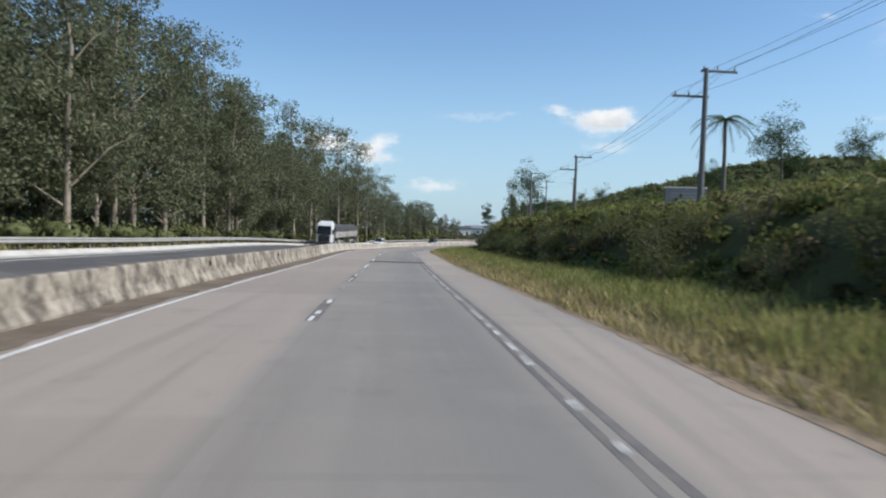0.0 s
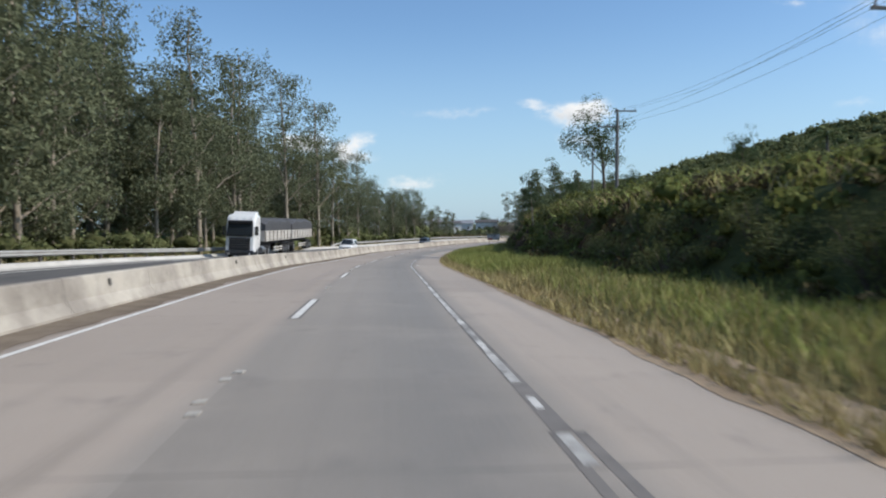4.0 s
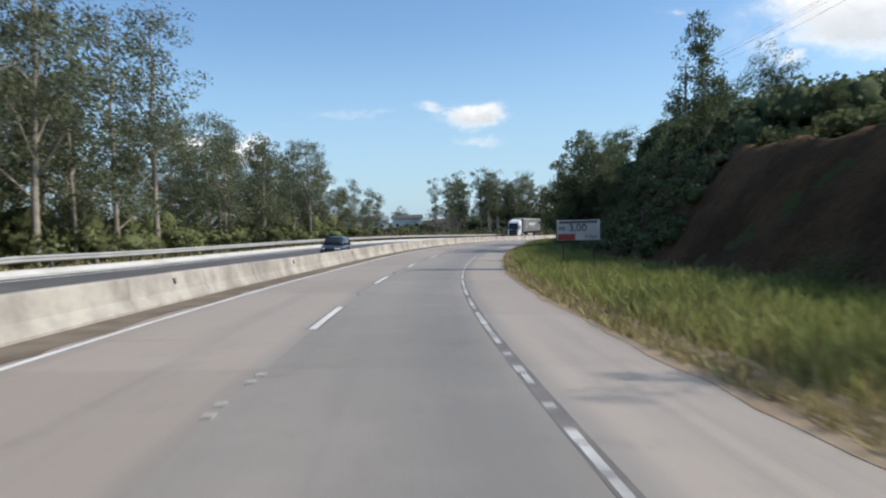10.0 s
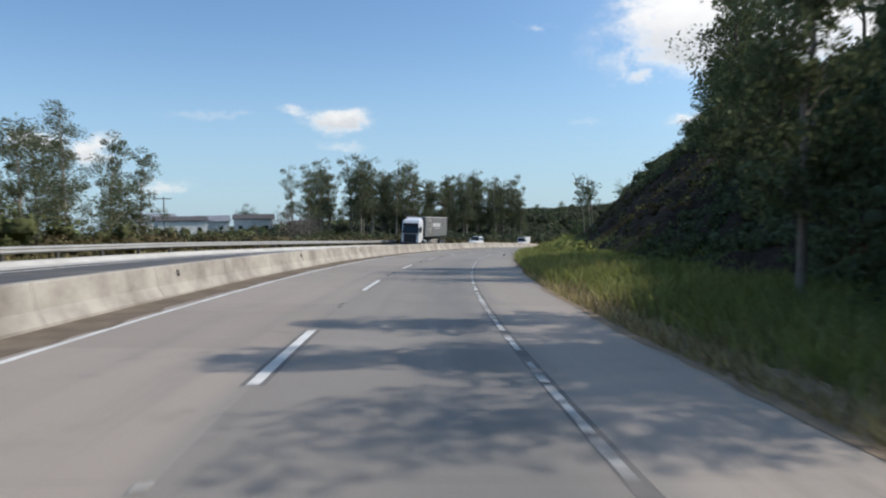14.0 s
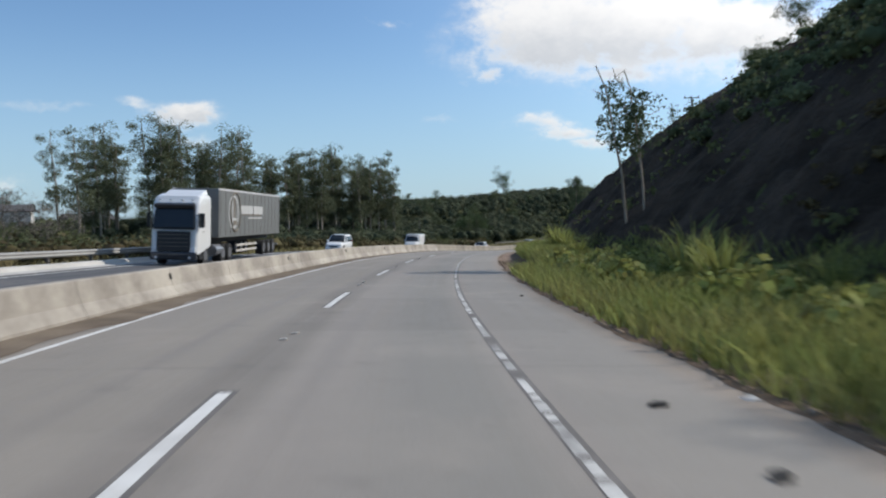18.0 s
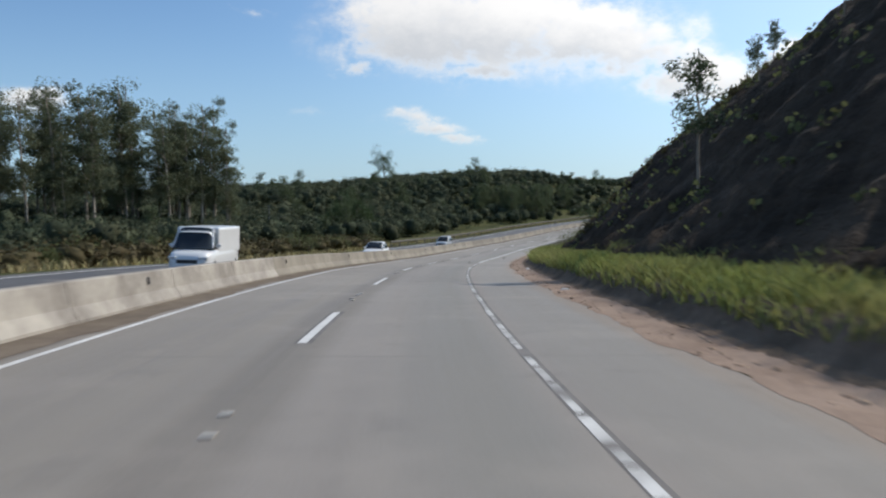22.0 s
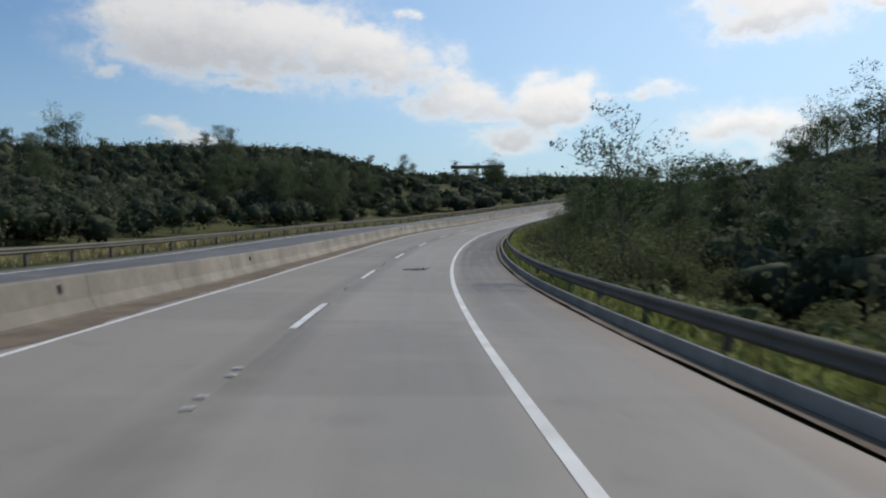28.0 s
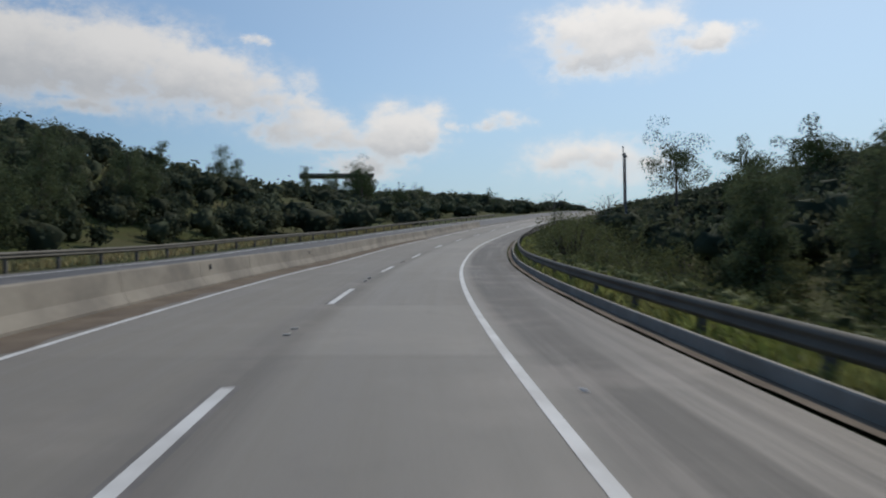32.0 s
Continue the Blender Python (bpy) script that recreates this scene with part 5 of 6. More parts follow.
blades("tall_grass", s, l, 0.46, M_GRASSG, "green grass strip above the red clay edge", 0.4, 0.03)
s, l = NR.uniform(-20, 250, 30000), 3.74 + np.abs(NR.normal(size=30000)) * 0.4
blades("grass_fringe", s, l, 0.2, M_GRASSD, "short dead grass fringing the shoulder", 0.6, 0.018)
s, l = NR.uniform(405, 440, 5000), NR.uniform(5.9, 9.5, 5000)
blades("verge_grass", s, l, 0.6, M_GRASSG, "green grass beyond the end of the rock")
s, l = NR.uniform(-30, 640, 20000), -NR.uniform(17.2, 21, 20000)
blades("verge_grass", s, l, 0.45, M_GRASSD, "dry grass along the far guard rail", 0.4, 0.05)

s, l = NR.uniform(-25, 150, 30000), NR.uniform(12.5, 40, 30000)
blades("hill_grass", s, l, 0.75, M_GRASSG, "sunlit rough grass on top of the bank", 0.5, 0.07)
s, l = NR.uniform(-25, 170, 26000), NR.uniform(12.0, 48, 26000)
blades("hill_grass", s, l, 0.6, M_GRASSD, "dry straw-coloured grass on the hillside", 0.5, 0.07)
canopy("hill_bushes", -25, 150, 11, 38, 420, 0.26, 1.0, 0.5, M_LEAFG, "yellow-green bushes on top of the bank", 70, core=0.5)

# crumbled clods along the shoulder's edge
M_CLOD = material("crumbled brown clods", (0.33, 0.25, 0.185), (0.22, 0.16, 0.12), rough=0.95, big=2, small=9, amount=0.8, bump=0.6, vary=0.35, spec=0.08)
cs = np.concatenate([NR.uniform(-20, 100, 900), NR.uniform(100, 215, 3200), NR.uniform(215, 330, 2600), NR.uniform(330, 446, 1100)])
cl = 3.86 + np.abs(NR.normal(size=len(cs))) * np.where(cs > 330, 0.5, 0.3)
cx, cy = road_xy(cs, cl)
cr = NR.uniform(0.015, 0.05, len(cs)) * np.where(cs > 330, 0.75, 1.0) * np.where(NR.random(len(cs)) < 0.1, 1.7, 1.0)
base_v, base_f = core_shape(1)
cp = np.stack([cx, cy, np.maximum(ground_z(cs, cl) + 0.05, surf_z(cs, cl)) + cr * 0.3], 1)
cv = (cp[:, None] + base_v[None] * (cr[:, None, None] * NR.uniform(0.6, 1.3, (len(cs), len(base_v), 1))) * np.array([1.2, 1.2, 0.7])).reshape(-1, 3)
cf = (np.arange(len(cs))[:, None, None] * len(base_v) + base_f[None]).reshape(-1, 4)
tagged(new("soil_clods", fast_mesh("soil_clods", cv, cf, M_CLOD)), "crumbled brown clods along the shoulder edge", "soil", kind="stuff")

canopy("grass_clumps", 262, 312, 5.6, 9.2, 110, 0.24, 0.55, 0.4, M_GRASSG, "leafy green clumps in the tall grass", 80, flat=1.0)

NRR = random.Random(8)


def reed_clump(rng, height=2.2, n=150):
    thing = tagged(new("reed_clump"), "tall arching clump of green reed grass", "reeds", group="reed clumps below the rock")
    v, f = [], []
    for _ in range(n):
        a, r = rng.uniform(0, 6.28), 0.35 * rng.random()
        out, h, w = rng.uniform(0.15, 0.75), height * rng.uniform(0.5, 1.1), rng.uniform(0.015, 0.03)
        d, side = Vector((math.cos(a), math.sin(a), 0)), Vector((-math.sin(a), math.cos(a), 0)) * w
        b = d * r
        o = len(v)
        for u, k in ((0, 1.0), (0.4, 1.1), (0.75, 0.9), (1.0, 0.15)):
            c = b + d * (out * h * u ** 2) + Vector((0, 0, h * (u - 0.35 * u ** 3 * out * 1.4) - 0.05))
            v += [c - side * k, c + side * k]
        f += [(o + 2 * i, o + 2 * i + 1, o + 2 * i + 3, o + 2 * i + 2) for i in range(3)]
    part_mesh("tuft", mesh_of("tuft", v, f, M_GRASSG, flat=True), thing)
    return thing


reeds = [reed_clump(NRR, h) for h in (2.3, 1.8, 1.4)]
for s, lat, k in ((296.5, 7.6, 1.0), (298.2, 8.0, 1.05), (300.3, 7.9, 1.0), (301.5, 8.6, 1.1), (293, 8.6, 0.8), (288, 8.8, 0.7), (283, 8.0, 0.55), (305, 8.0, 0.7), (309, 7.6, 0.6), (316, 7.4, 0.7), (322, 7.6, 1.0), (323.5, 7.2, 1.05), (325.4, 7.7, 1.0),
                  (329, 7.2, 0.6), (334, 7.0, 0.5), (341, 7.2, 0.55), (352, 6.9, 0.45), (363, 6.9, 0.5), (274, 7.2, 0.45), (268, 8.2, 0.5), (251, 8.0, 0.5), (160, 8.0, 0.5), (149, 8.6, 0.45), (131, 8.5, 0.5), (111, 8.2, 0.6)):
    plant(reeds, s, lat, k * 0.92, k * 1.08, NRR, 0.05)
s, l = NR.uniform(314, 440, 22000), NR.uniform(5.25, 6.6, 22000)
blades("edge_grass", s, l, 0.42, M_GRASSG, "green grass hanging over the earth step", 0.6, 0.02)
s, l = NR.uniform(438, 600, 16000), NR.uniform(4.6, 6.0, 16000)
for x, y, k in ((349, 541, 0.62), (353, 536, 0.55), (361, 538, 0.6), (345, 546, 0.7), (341, 538, 0.5)):
    plant([dense[1]], *sl_of(x, y), k, k, NRR)
blades("rail_grass", s, l, 0.32, M_GRASSG, "green and dry grass behind the guard rail", 0.5, 0.03)
ER = random.Random(31)
for i in range(46):
    plant(dense, ER.uniform(425, 640), -ER.uniform(30, 100), 0.42, 0.78, ER)

# ---- power line ----
M_INS = material("brown glazed insulator", (0.10, 0.05, 0.03), rough=0.3, bump=0)


def utility_pole(s, lat, top, arms="L"):
    base = at(s, lat, -0.3)
    h = float(road_z(s)) + top - base.z
    thing = tagged(new("utility_pole"), "tall dark concrete utility pole with two crossarms", "utility pole", group="power line poles")
    part("shaft", cyl_bm(0.17, 0.11, h, 10), M_POLE, thing)
    for z, off in ((h - 0.12, 0.72), (h - 1.45, -0.72)):
        if arms == "T":
            off = 0.0
        part("crossarm", box_bm(1.9, 0.10, 0.12, pose(off, 0.12, z), 0.01), M_POLE, thing)
        for k in (-0.8, -0.1, 0.8):
            part("insulator", cyl_bm(0.045, 0.03, 0.2, 7, pose(off + k, 0.12, z + 0.06)), M_INS, thing)
    thing.matrix_world = Matrix.LocRotScale(base, Euler((0, radians(1.2), -heading(s))), None)
    return base + Vector((0, 0, h)), heading(s)


tops = [utility_pole(s, lat, top) for s, lat, top in ((-4, 13.5, 10.4), (40, 15.35, 10.6), (82, 18.0, 10.5), (124, 18.8, 12.6), (179.4, 23.1, 15.3))]
tops.append(utility_pole(249, 22.4, 20.6, "T"))
utility_pole(381, 25, 18.6, "T")
for (p, h0), (q, h1) in zip(tops, tops[1:]):
    for off, drop in ((1.5, 0.1), (0.7, 0.1), (-1.5, -1.25), (-0.1, -1.25)):
        a = p + Vector((math.cos(h0) * off, -math.sin(h0) * off, drop))
        b = q + Vector((math.cos(h1) * off, -math.sin(h1) * off, drop))
        pts = [a.lerp(b, t) + Vector((0, 0, -4 * 0.7 * t * (1 - t))) for t in np.linspace(0, 1, 9)]
        v, f = tube(pts, [0.008] * 9, 4)
        tagged(new("power_cable", mesh_of("power_cable", v, f, M_WIRE)), "thin black overhead power cable", "cable", group="overhead cables")


def plain_pole(x, y, top_z, label="slim grey pole beside the far road", arm=1.6, r=0.11):
    z = ground_at(x, y) - 0.3
    thing = tagged(new("street_pole"), label, "pole", group="distant poles")
    part("shaft", cyl_bm(r, r * 0.7, top_z - z, 8), M_POLE, thing)
    if arm:
        part("crossarm", box_bm(arm, 0.1, 0.12, pose(0, 0, top_z - z - 0.25)), M_POLE, thing)
    thing.location = (x, y, z)
    return thing


plain_pole(5.6, 335, 2.8, arm=2.2)
plain_pole(118, 444, -2.6, "slim pale pole at the wood's edge", 0, 0.09)
plain_pole(256, 454.7, 0.6, arm=1.7)
plain_pole(318.7, 467, 9.0, arm=1.6)
plain_pole(406.6, 575.7, 17.2)
plain_pole(420, 560, 15.0)

# ---- signs ----
M_BOARD = material("weathered white board", (0.62, 0.61, 0.60), (0.48, 0.47, 0.46), rough=0.7, big=1.5, small=10, amount=0.5, bump=0.1)
M_INK = material("black sign paint", (0.02, 0.02, 0.025), rough=0.6, bump=0)
M_RED = material("faded red sign paint", (0.42, 0.07, 0.05), (0.3, 0.05, 0.04), rough=0.6, bump=0)
M_SIGNG = material("grey-blue weathered board", (0.13, 0.15, 0.17), (0.085, 0.10, 0.115), rough=0.7, bump=0.1)


M_PRINT = material("faded grey print", (0.2, 0.22, 0.24), (0.15, 0.165, 0.18), rough=0.7, bump=0)


def lettering(body, size, x, z, parent, mat):
    cu = bpy.data.curves.new("lettering", "FONT")
    cu.body, cu.size, cu.extrude, cu.align_x = body, size, 0.004, "LEFT"
    tmp = new("lettering", cu)
    me = bpy.data.meshes.new_from_object(tmp.evaluated_get(bpy.context.evaluated_depsgraph_get()))
    bpy.data.objects.remove(tmp)
    me.materials.clear()
    me.materials.append(mat)
    ob = part_mesh("lettering", me, parent, "black lettering")
    ob.matrix_local = pose(x, -0.035, z, 90, 0, 0)
    return ob


price = tagged(new("price_sign"), "white roadside price sign with black and red print on wooden posts", "sign")
part("board", box_bm(2.1, 0.04, 1.0, pose(0, 0, 2.05), 0.008), M_BOARD, price)
for x in (-0.75, 0.75):
    part("post", box_bm(0.09, 0.09, 2.6, pose(x, 0.07, 1.0), 0.008), M_BARKD, price)
part("red_panel", box_bm(0.85, 0.012, 0.30, pose(-0.58, -0.024, 1.72)), M_RED, price, "faded red panel")
part("print_bar", box_bm(1.85, 0.012, 0.13, pose(0, -0.024, 2.45)), M_SIGNG, price, "grey line of small print")
lettering("R$", 0.26, -0.95, 2.06, price, M_INK)
lettering("3,00", 0.52, -0.48, 2.0, price, M_INK)
lettering("1 Km", 0.28, 0.30, 1.63, price, M_INK)
p = on_road(189.5, 7.2)
price.matrix_world = Matrix.LocRotScale(p, Euler((0, 0, -heading(189.5) - 0.1)), None)
board = tagged(new("roadside_board"), "weathered grey-blue board on posts in the scrub", "sign")
part("board", box_bm(2.3, 0.05, 1.0, pose(0, 0, 2.75), 0.008), M_SIGNG, board)
part("board_frame", box_bm(2.42, 0.04, 0.06, pose(0, -0.02, 3.25), 0.008), M_BOARD, board, "pale frame edge")
for z in (2.92, 2.75, 2.58):
    part("print_bar", box_bm(1.7, 0.012, 0.07, pose(0, -0.031, z)), M_PRINT, board)
for x in (-0.5, 0.5):
    part("post", box_bm(0.08, 0.08, 2.6, pose(x * 1.6, 0.06, 1.45), 0.006), M_BARKD, board)
board.matrix_world = Matrix.LocRotScale(at(43, 15.7, -1.75), Euler((0, 0, -heading(43))), None)

# ---- houses beyond the curve ----
M_PLASTER = material("white lime plaster", (0.74, 0.73, 0.70), (0.58, 0.56, 0.52), rough=0.9, big=0.5, small=6, amount=0.5, bump=0.2)
M_ROOF = material("dark grey tiles", (0.085, 0.08, 0.08), (0.06, 0.055, 0.055), rough=0.85, big=0.6, small=5, amount=0.6, bump=0.6, dist=0.05)
M_SHEET = material("dull metal roofing", (0.30, 0.31, 0.33), (0.2, 0.2, 0.21), rough=0.55, metal=0.3, big=0.4, small=5)
M_DARKGL = material("dark window glass", (0.025, 0.03, 0.035), rough=0.12, bump=0)


def gable_roof(w, d, rise, z, over=0.5):
    bm = bmesh.new()
    x, y = w / 2 + over, d / 2 + over
    t = 0.14
    pts = [(-x, -y, z), (x, -y, z), (x, 0, z + rise), (-x, 0, z + rise), (x, y, z), (-x, y, z)]
    top = [bm.verts.new((a, b, c + t)) for a, b, c in pts]
    low = [bm.verts.new(q) for q in pts]
    bm.faces.new([top[0], top[1], top[2], top[3]])
    bm.faces.new([top[3], top[2], top[4], top[5]])
    bm.faces.new([low[3], low[2], low[1], low[0]])
    bm.faces.new([low[5], low[4], low[2], low[3]])
    for i, j in ((0, 1), (1, 2), (2, 4), (4, 5), (5, 3), (3, 0)):
        bm.faces.new([low[i], low[j], top[j], top[i]])
    return bm


def house(x, y, w, d, h, rise, rot, roof_mat, label, floor=None, wins=3):
    z = floor if floor is not None else ground_at(x, y) - 0.3
    thing = tagged(new("house"), label, "house", group="houses beyond the curve")
    part("wall", box_bm(w, d, h, pose(0, 0, h / 2)), M_PLASTER, thing)
    part("roof", gable_roof(w, d, rise, h), roof_mat, thing)
    for i in range(wins):
        px = (i + 0.5) / wins * w - w / 2
        win = part("window", box_bm(1.1, 0.08, 1.0, pose(px, -d / 2 - 0.02, h * 0.55)), M_DARKGL, thing, "dark window")
        part("frame", box_bm(1.25, 0.05, 0.08, pose(px, -d / 2 - 0.03, h * 0.55 - 0.55)), M_PLASTER, win)
    part("door", box_bm(0.9, 0.08, 2.0, pose(w * 0.08, -d / 2 - 0.02, 1.0)), M_BARKD, thing)
    thing.matrix_world = Matrix.LocRotScale((x, y, z), Euler((0, 0, rot)), None)


house(8.5, 443, 13, 8, 5.0, 1.2, 0.15, M_ROOF, "low white house with a dark tiled roof", -4.6)
house(29, 452, 11, 8, 5.2, 1.4, -0.1, M_ROOF, "white house with a dark gabled roof", -4.4)
house(-2, 474, 18, 12, 5.0, 2.4, 0.3, M_SHEET, "long shed with a grey metal roof", -4.4, 4)
house(45, 458, 9, 7, 3.6, 1.5, 0.2, M_ROOF, "small white house among trees", -4.8, 2)
house(18, 470, 10, 8, 4.6, 1.8, 0.0, M_SHEET, "white house with a metal roof", -4.2, 2)
canopy_thing = tagged(new("station_canopy"), "flat pale canopy on posts at the hill top", "canopy")
cz = ground_at(357, 545)
part("roof", box_bm(18, 7, 0.7, pose(0, 0, 11.2 - cz), 0.05), M_CONC2, canopy_thing)
for x in (-7, 0, 7):
    part("post", cyl_bm(0.22, 0.22, 11.0 - cz + 0.4, 10, pose(x, 0, -0.4)), M_CONC2, canopy_thing)
canopy_thing.matrix_world = Matrix.LocRotScale((357, 545, cz), Euler((0, 0, radians(-55))), None)

# ---- vehicles ----
M_WHITE = material("white car paint", (0.78, 0.78, 0.77), (0.70, 0.70, 0.69), rough=0.3, big=1, small=20, amount=0.3, bump=0, coat=0.6)
M_SILVER = material("silver car paint", (0.45, 0.46, 0.47), (0.38, 0.39, 0.4), rough=0.3, metal=0.5, amount=0.3, bump=0, coat=0.6)
M_DARKCAR = material("dark grey car paint", (0.05, 0.055, 0.065), (0.035, 0.04, 0.045), rough=0.3, metal=0.3, amount=0.3, bump=0, coat=0.6)
M_TYRE = material("black tyre rubber", (0.025, 0.025, 0.025), rough=0.85, bump=0.2)
M_RIM = material("grey alloy rim", (0.4, 0.4, 0.41), rough=0.35, metal=0.8, bump=0)
M_BLACK = material("black plastic", (0.02, 0.02, 0.022), rough=0.5, bump=0)
M_LAMP = material("clear headlamp", (0.75, 0.77, 0.8), rough=0.12, bump=0, coat=1.0)
M_TAIL = material("red tail lamp", (0.35, 0.02, 0.02), rough=0.2, bump=0, coat=1.0)
M_TARP = material("dark grey tarpaulin", (0.065, 0.065, 0.07), (0.045, 0.045, 0.05), rough=0.75, big=0.6, small=4, bump=0.5, dist=0.05)
M_BOXG = material("grey-green box side", (0.165, 0.17, 0.165), (0.125, 0.13, 0.128), rough=0.55, big=0.5, small=6, amount=0.5, bump=0.2)
M_WOODW = material("scuffed white side boards", (0.60, 0.58, 0.54), (0.33, 0.29, 0.25), rough=0.75, big=1.2, small=8, amount=0.7, bump=0.2)


def wheel(parent, x, y, r, w):
    ty = part("tyre", cyl_bm(r, r, w, 18, pose(x - w / 2, y, r, 0, 90, 0)), M_TYRE, parent)
    part("rim", cyl_bm(r * 0.6, r * 0.55, w + 0.03, 12, pose(x - w / 2 - 0.015, y, r, 0, 90, 0)), M_RIM, ty)


def loft(rings):
    """A closed skin through rings of points, capped at both ends."""
    bm = bmesh.new()
    rows = [[bm.verts.new(p) for p in ring] for ring in rings]
    k = len(rows[0])
    for a, b in zip(rows, rows[1:]):
        for i in range(k):
            bm.faces.new([a[i], a[(i + 1) % k], b[(i + 1) % k], b[i]])
    bm.faces.new(rows[0][::-1])
    bm.faces.new(rows[-1])
    bmesh.ops.recalc_face_normals(bm, faces=bm.faces)
    bmesh.ops.bevel(bm, geom=[e for e in bm.edges], offset=0.025, segments=1, affect="EDGES")
    return bm


def ring(y, hw, lo, hi, tuck=0.9):
    """Outline of a car body at one place along it."""
    m = lo + (hi - lo) * 0.55
    return [(-hw * 0.93, y, lo), (hw * 0.93, y, lo), (hw, y, m), (hw * tuck, y, hi), (-hw * tuck, y, hi), (-hw, y, m)]


def skin(rows, closed=True):
    """A smooth skin through rows of points with equal counts, capped at both ends."""
    bm = bmesh.new()
    vs = [[bm.verts.new(q) for q in row] for row in rows]
    k = len(vs[0])
    for a, b in zip(vs, vs[1:]):
        for i in range(k if closed else k - 1):
            bm.faces.new([a[i], a[(i + 1) % k], b[(i + 1) % k], b[i]])
    if closed:
        bm.faces.new(vs[0][::-1])
        bm.faces.new(vs[-1])
    bmesh.ops.recalc_face_normals(bm, faces=bm.faces)
    for f in bm.faces:
        f.smooth = True
    return bm


def car(name, label, paint, length=4.3, width=1.76, height=1.48, kind="hatch"):
    thing = tagged(new(name), label, "car", group="oncoming cars")
    L, hw, H = length / 2, width / 2, height
    g, belt = 0.2, H * 0.60
    hood = belt * 0.97
    rear = belt * 1.02
    deck = belt * (1.03 if kind == "sedan" else 1.0)
    at_y = (-1.0, -0.985, -0.93, -0.8, -0.5, -0.1, 0.3, 0.52, 0.7, 0.84, 0.93, 0.98, 1.0)
    wide = (0.74, 0.84, 0.92, 0.97, 1.0, 1.0, 1.0, 0.99, 0.97, 0.93, 0.86, 0.76, 0.66)
    tops = (0.80, 0.90, 0.97, deck / belt, deck / belt, 1.0, 0.99, 0.97, 0.93, 0.87, 0.80, 0.72, 0.64)
    lows = (0.18, 0.12, 0.05, 0.0, 0.0, 0.0, 0.0, 0.0, 0.0, 0.0, 0.02, 0.05, 0.10)
    rows = []
    for u, w, t, o in zip(at_y, wide, tops, lows):
        a, lo, hi = w * hw, g + o, belt * t
        half = [(a * 0.9, lo), (a * 0.97, lo + 0.06), (a, lo + (hi - lo) * 0.35), (a * 0.995, lo + (hi - lo) * 0.62), (a * 0.965, lo + (hi - lo) * 0.84), (a * 0.88, hi - 0.03), (a * 0.7, hi), (a * 0.3, hi + 0.02)]
        rows.append([(x, u * L, z) for x, z in half] + [(-x, u * L, z) for x, z in reversed(half)])
    part("body", skin(rows), paint, thing)
    back = {"hatch": -L * 0.93, "sedan": -L * 0.62, "suv": -L * 0.95, "van": -L * 0.98}[kind]
    back_top = {"hatch": -L * 0.70, "sedan": -L * 0.36, "suv": -L * 0.80, "van": -L * 0.96}[kind]
    front, front_top = (L * 0.50, L * 0.10) if kind != "van" else (L * 0.72, L * 0.48)

    def dome(u, grow):
        """Outline across the cabin at u from its back (0) to its front (1)."""
        y = back + 0.05 + (front - back - 0.05) * u
        k0, k1 = (back_top - back) / (front - back), (front_top - back) / (front - back)
        q = min(u / k0, 1.0) if u < k0 else 1.0 if u <= k1 else (1 - u) / (1 - k1)
        h = belt * 0.96 + (H - belt * 0.96) * math.sin(min(max(q, 0.0), 1.0) * math.pi / 2) ** 0.9 + grow
        half = [(0.93, 0.0), (0.90, 0.25), (0.85, 0.5), (0.79, 0.75), (0.72, 0.91), (0.58, 0.985), (0.25, 1.0)]
        z0 = belt * 0.96
        pts = [(hw * x + grow, y, z0 + (h - z0) * z) for x, z in half]
        return pts + [(-x, yy, z) for x, yy, z in reversed(pts)]
    k0, k1 = (back_top - back) / (front - back), (front_top - back) / (front - back)
    part("cabin_glass", skin([dome(u, 0.0) for u in np.linspace(0, 1, 17)]), M_DARKGL, thing, "dark tinted glass")
    part("roof", skin([dome(u, 0.012)[3:11] for u in np.linspace(max(k0 * 0.75, 0.02), min(k1 * 1.08, 0.98), 12)], False), paint, thing)
    for sx in (-1, 1):
        for y0, y1 in ((front - 0.04, front_top), (L * 0.02, -L * 0.02), (back + 0.1, back_top + 0.06)):
            a, b = Vector((sx * hw * 0.915, y0, belt * 0.98)), Vector((sx * hw * 0.76, y1, H - 0.06))
            v, f = tube([a, b], [0.045, 0.04], 6)
            part_mesh("pillar", mesh_of("pillar", v, f, paint), thing)
        for yw in (L * 0.62, -L * 0.60):
            wheel(thing, sx * (hw - 0.11), yw, 0.33 if kind in ("suv", "van") else 0.305, 0.2)
            part("wheel_arch", cyl_bm(0.385, 0.385, 0.07, 16, pose(sx * (hw - 0.055) - 0.035, yw, 0.33, 0, 90, 0)), M_BLACK, thing)
        part("headlight", box_bm(0.36, 0.16, 0.14, pose(sx * hw * 0.66, L - 0.10, hood * 0.70, -14, 0, sx * -22), 0.03), M_LAMP, thing, "clear headlight")
        part("tail_light", box_bm(0.18, 0.1, 0.3, pose(sx * hw * 0.78, -L + 0.06, rear * 0.78), 0.02), M_TAIL, thing, "red tail light")
        mirror = part("mirror", box_bm(0.2, 0.1, 0.13, pose(sx * (hw + 0.06), front - 0.35, belt + 0.07), 0.03), paint, thing)
        part("mirror_glass", box_bm(0.16, 0.01, 0.1, pose(sx * (hw + 0.06), front - 0.405, belt + 0.07)), M_DARKGL, mirror)
    part("grille", box_bm(hw * 0.95, 0.07, 0.16, pose(0, L - 0.03, hood * 0.58), 0.02), M_BLACK, thing, "black grille")
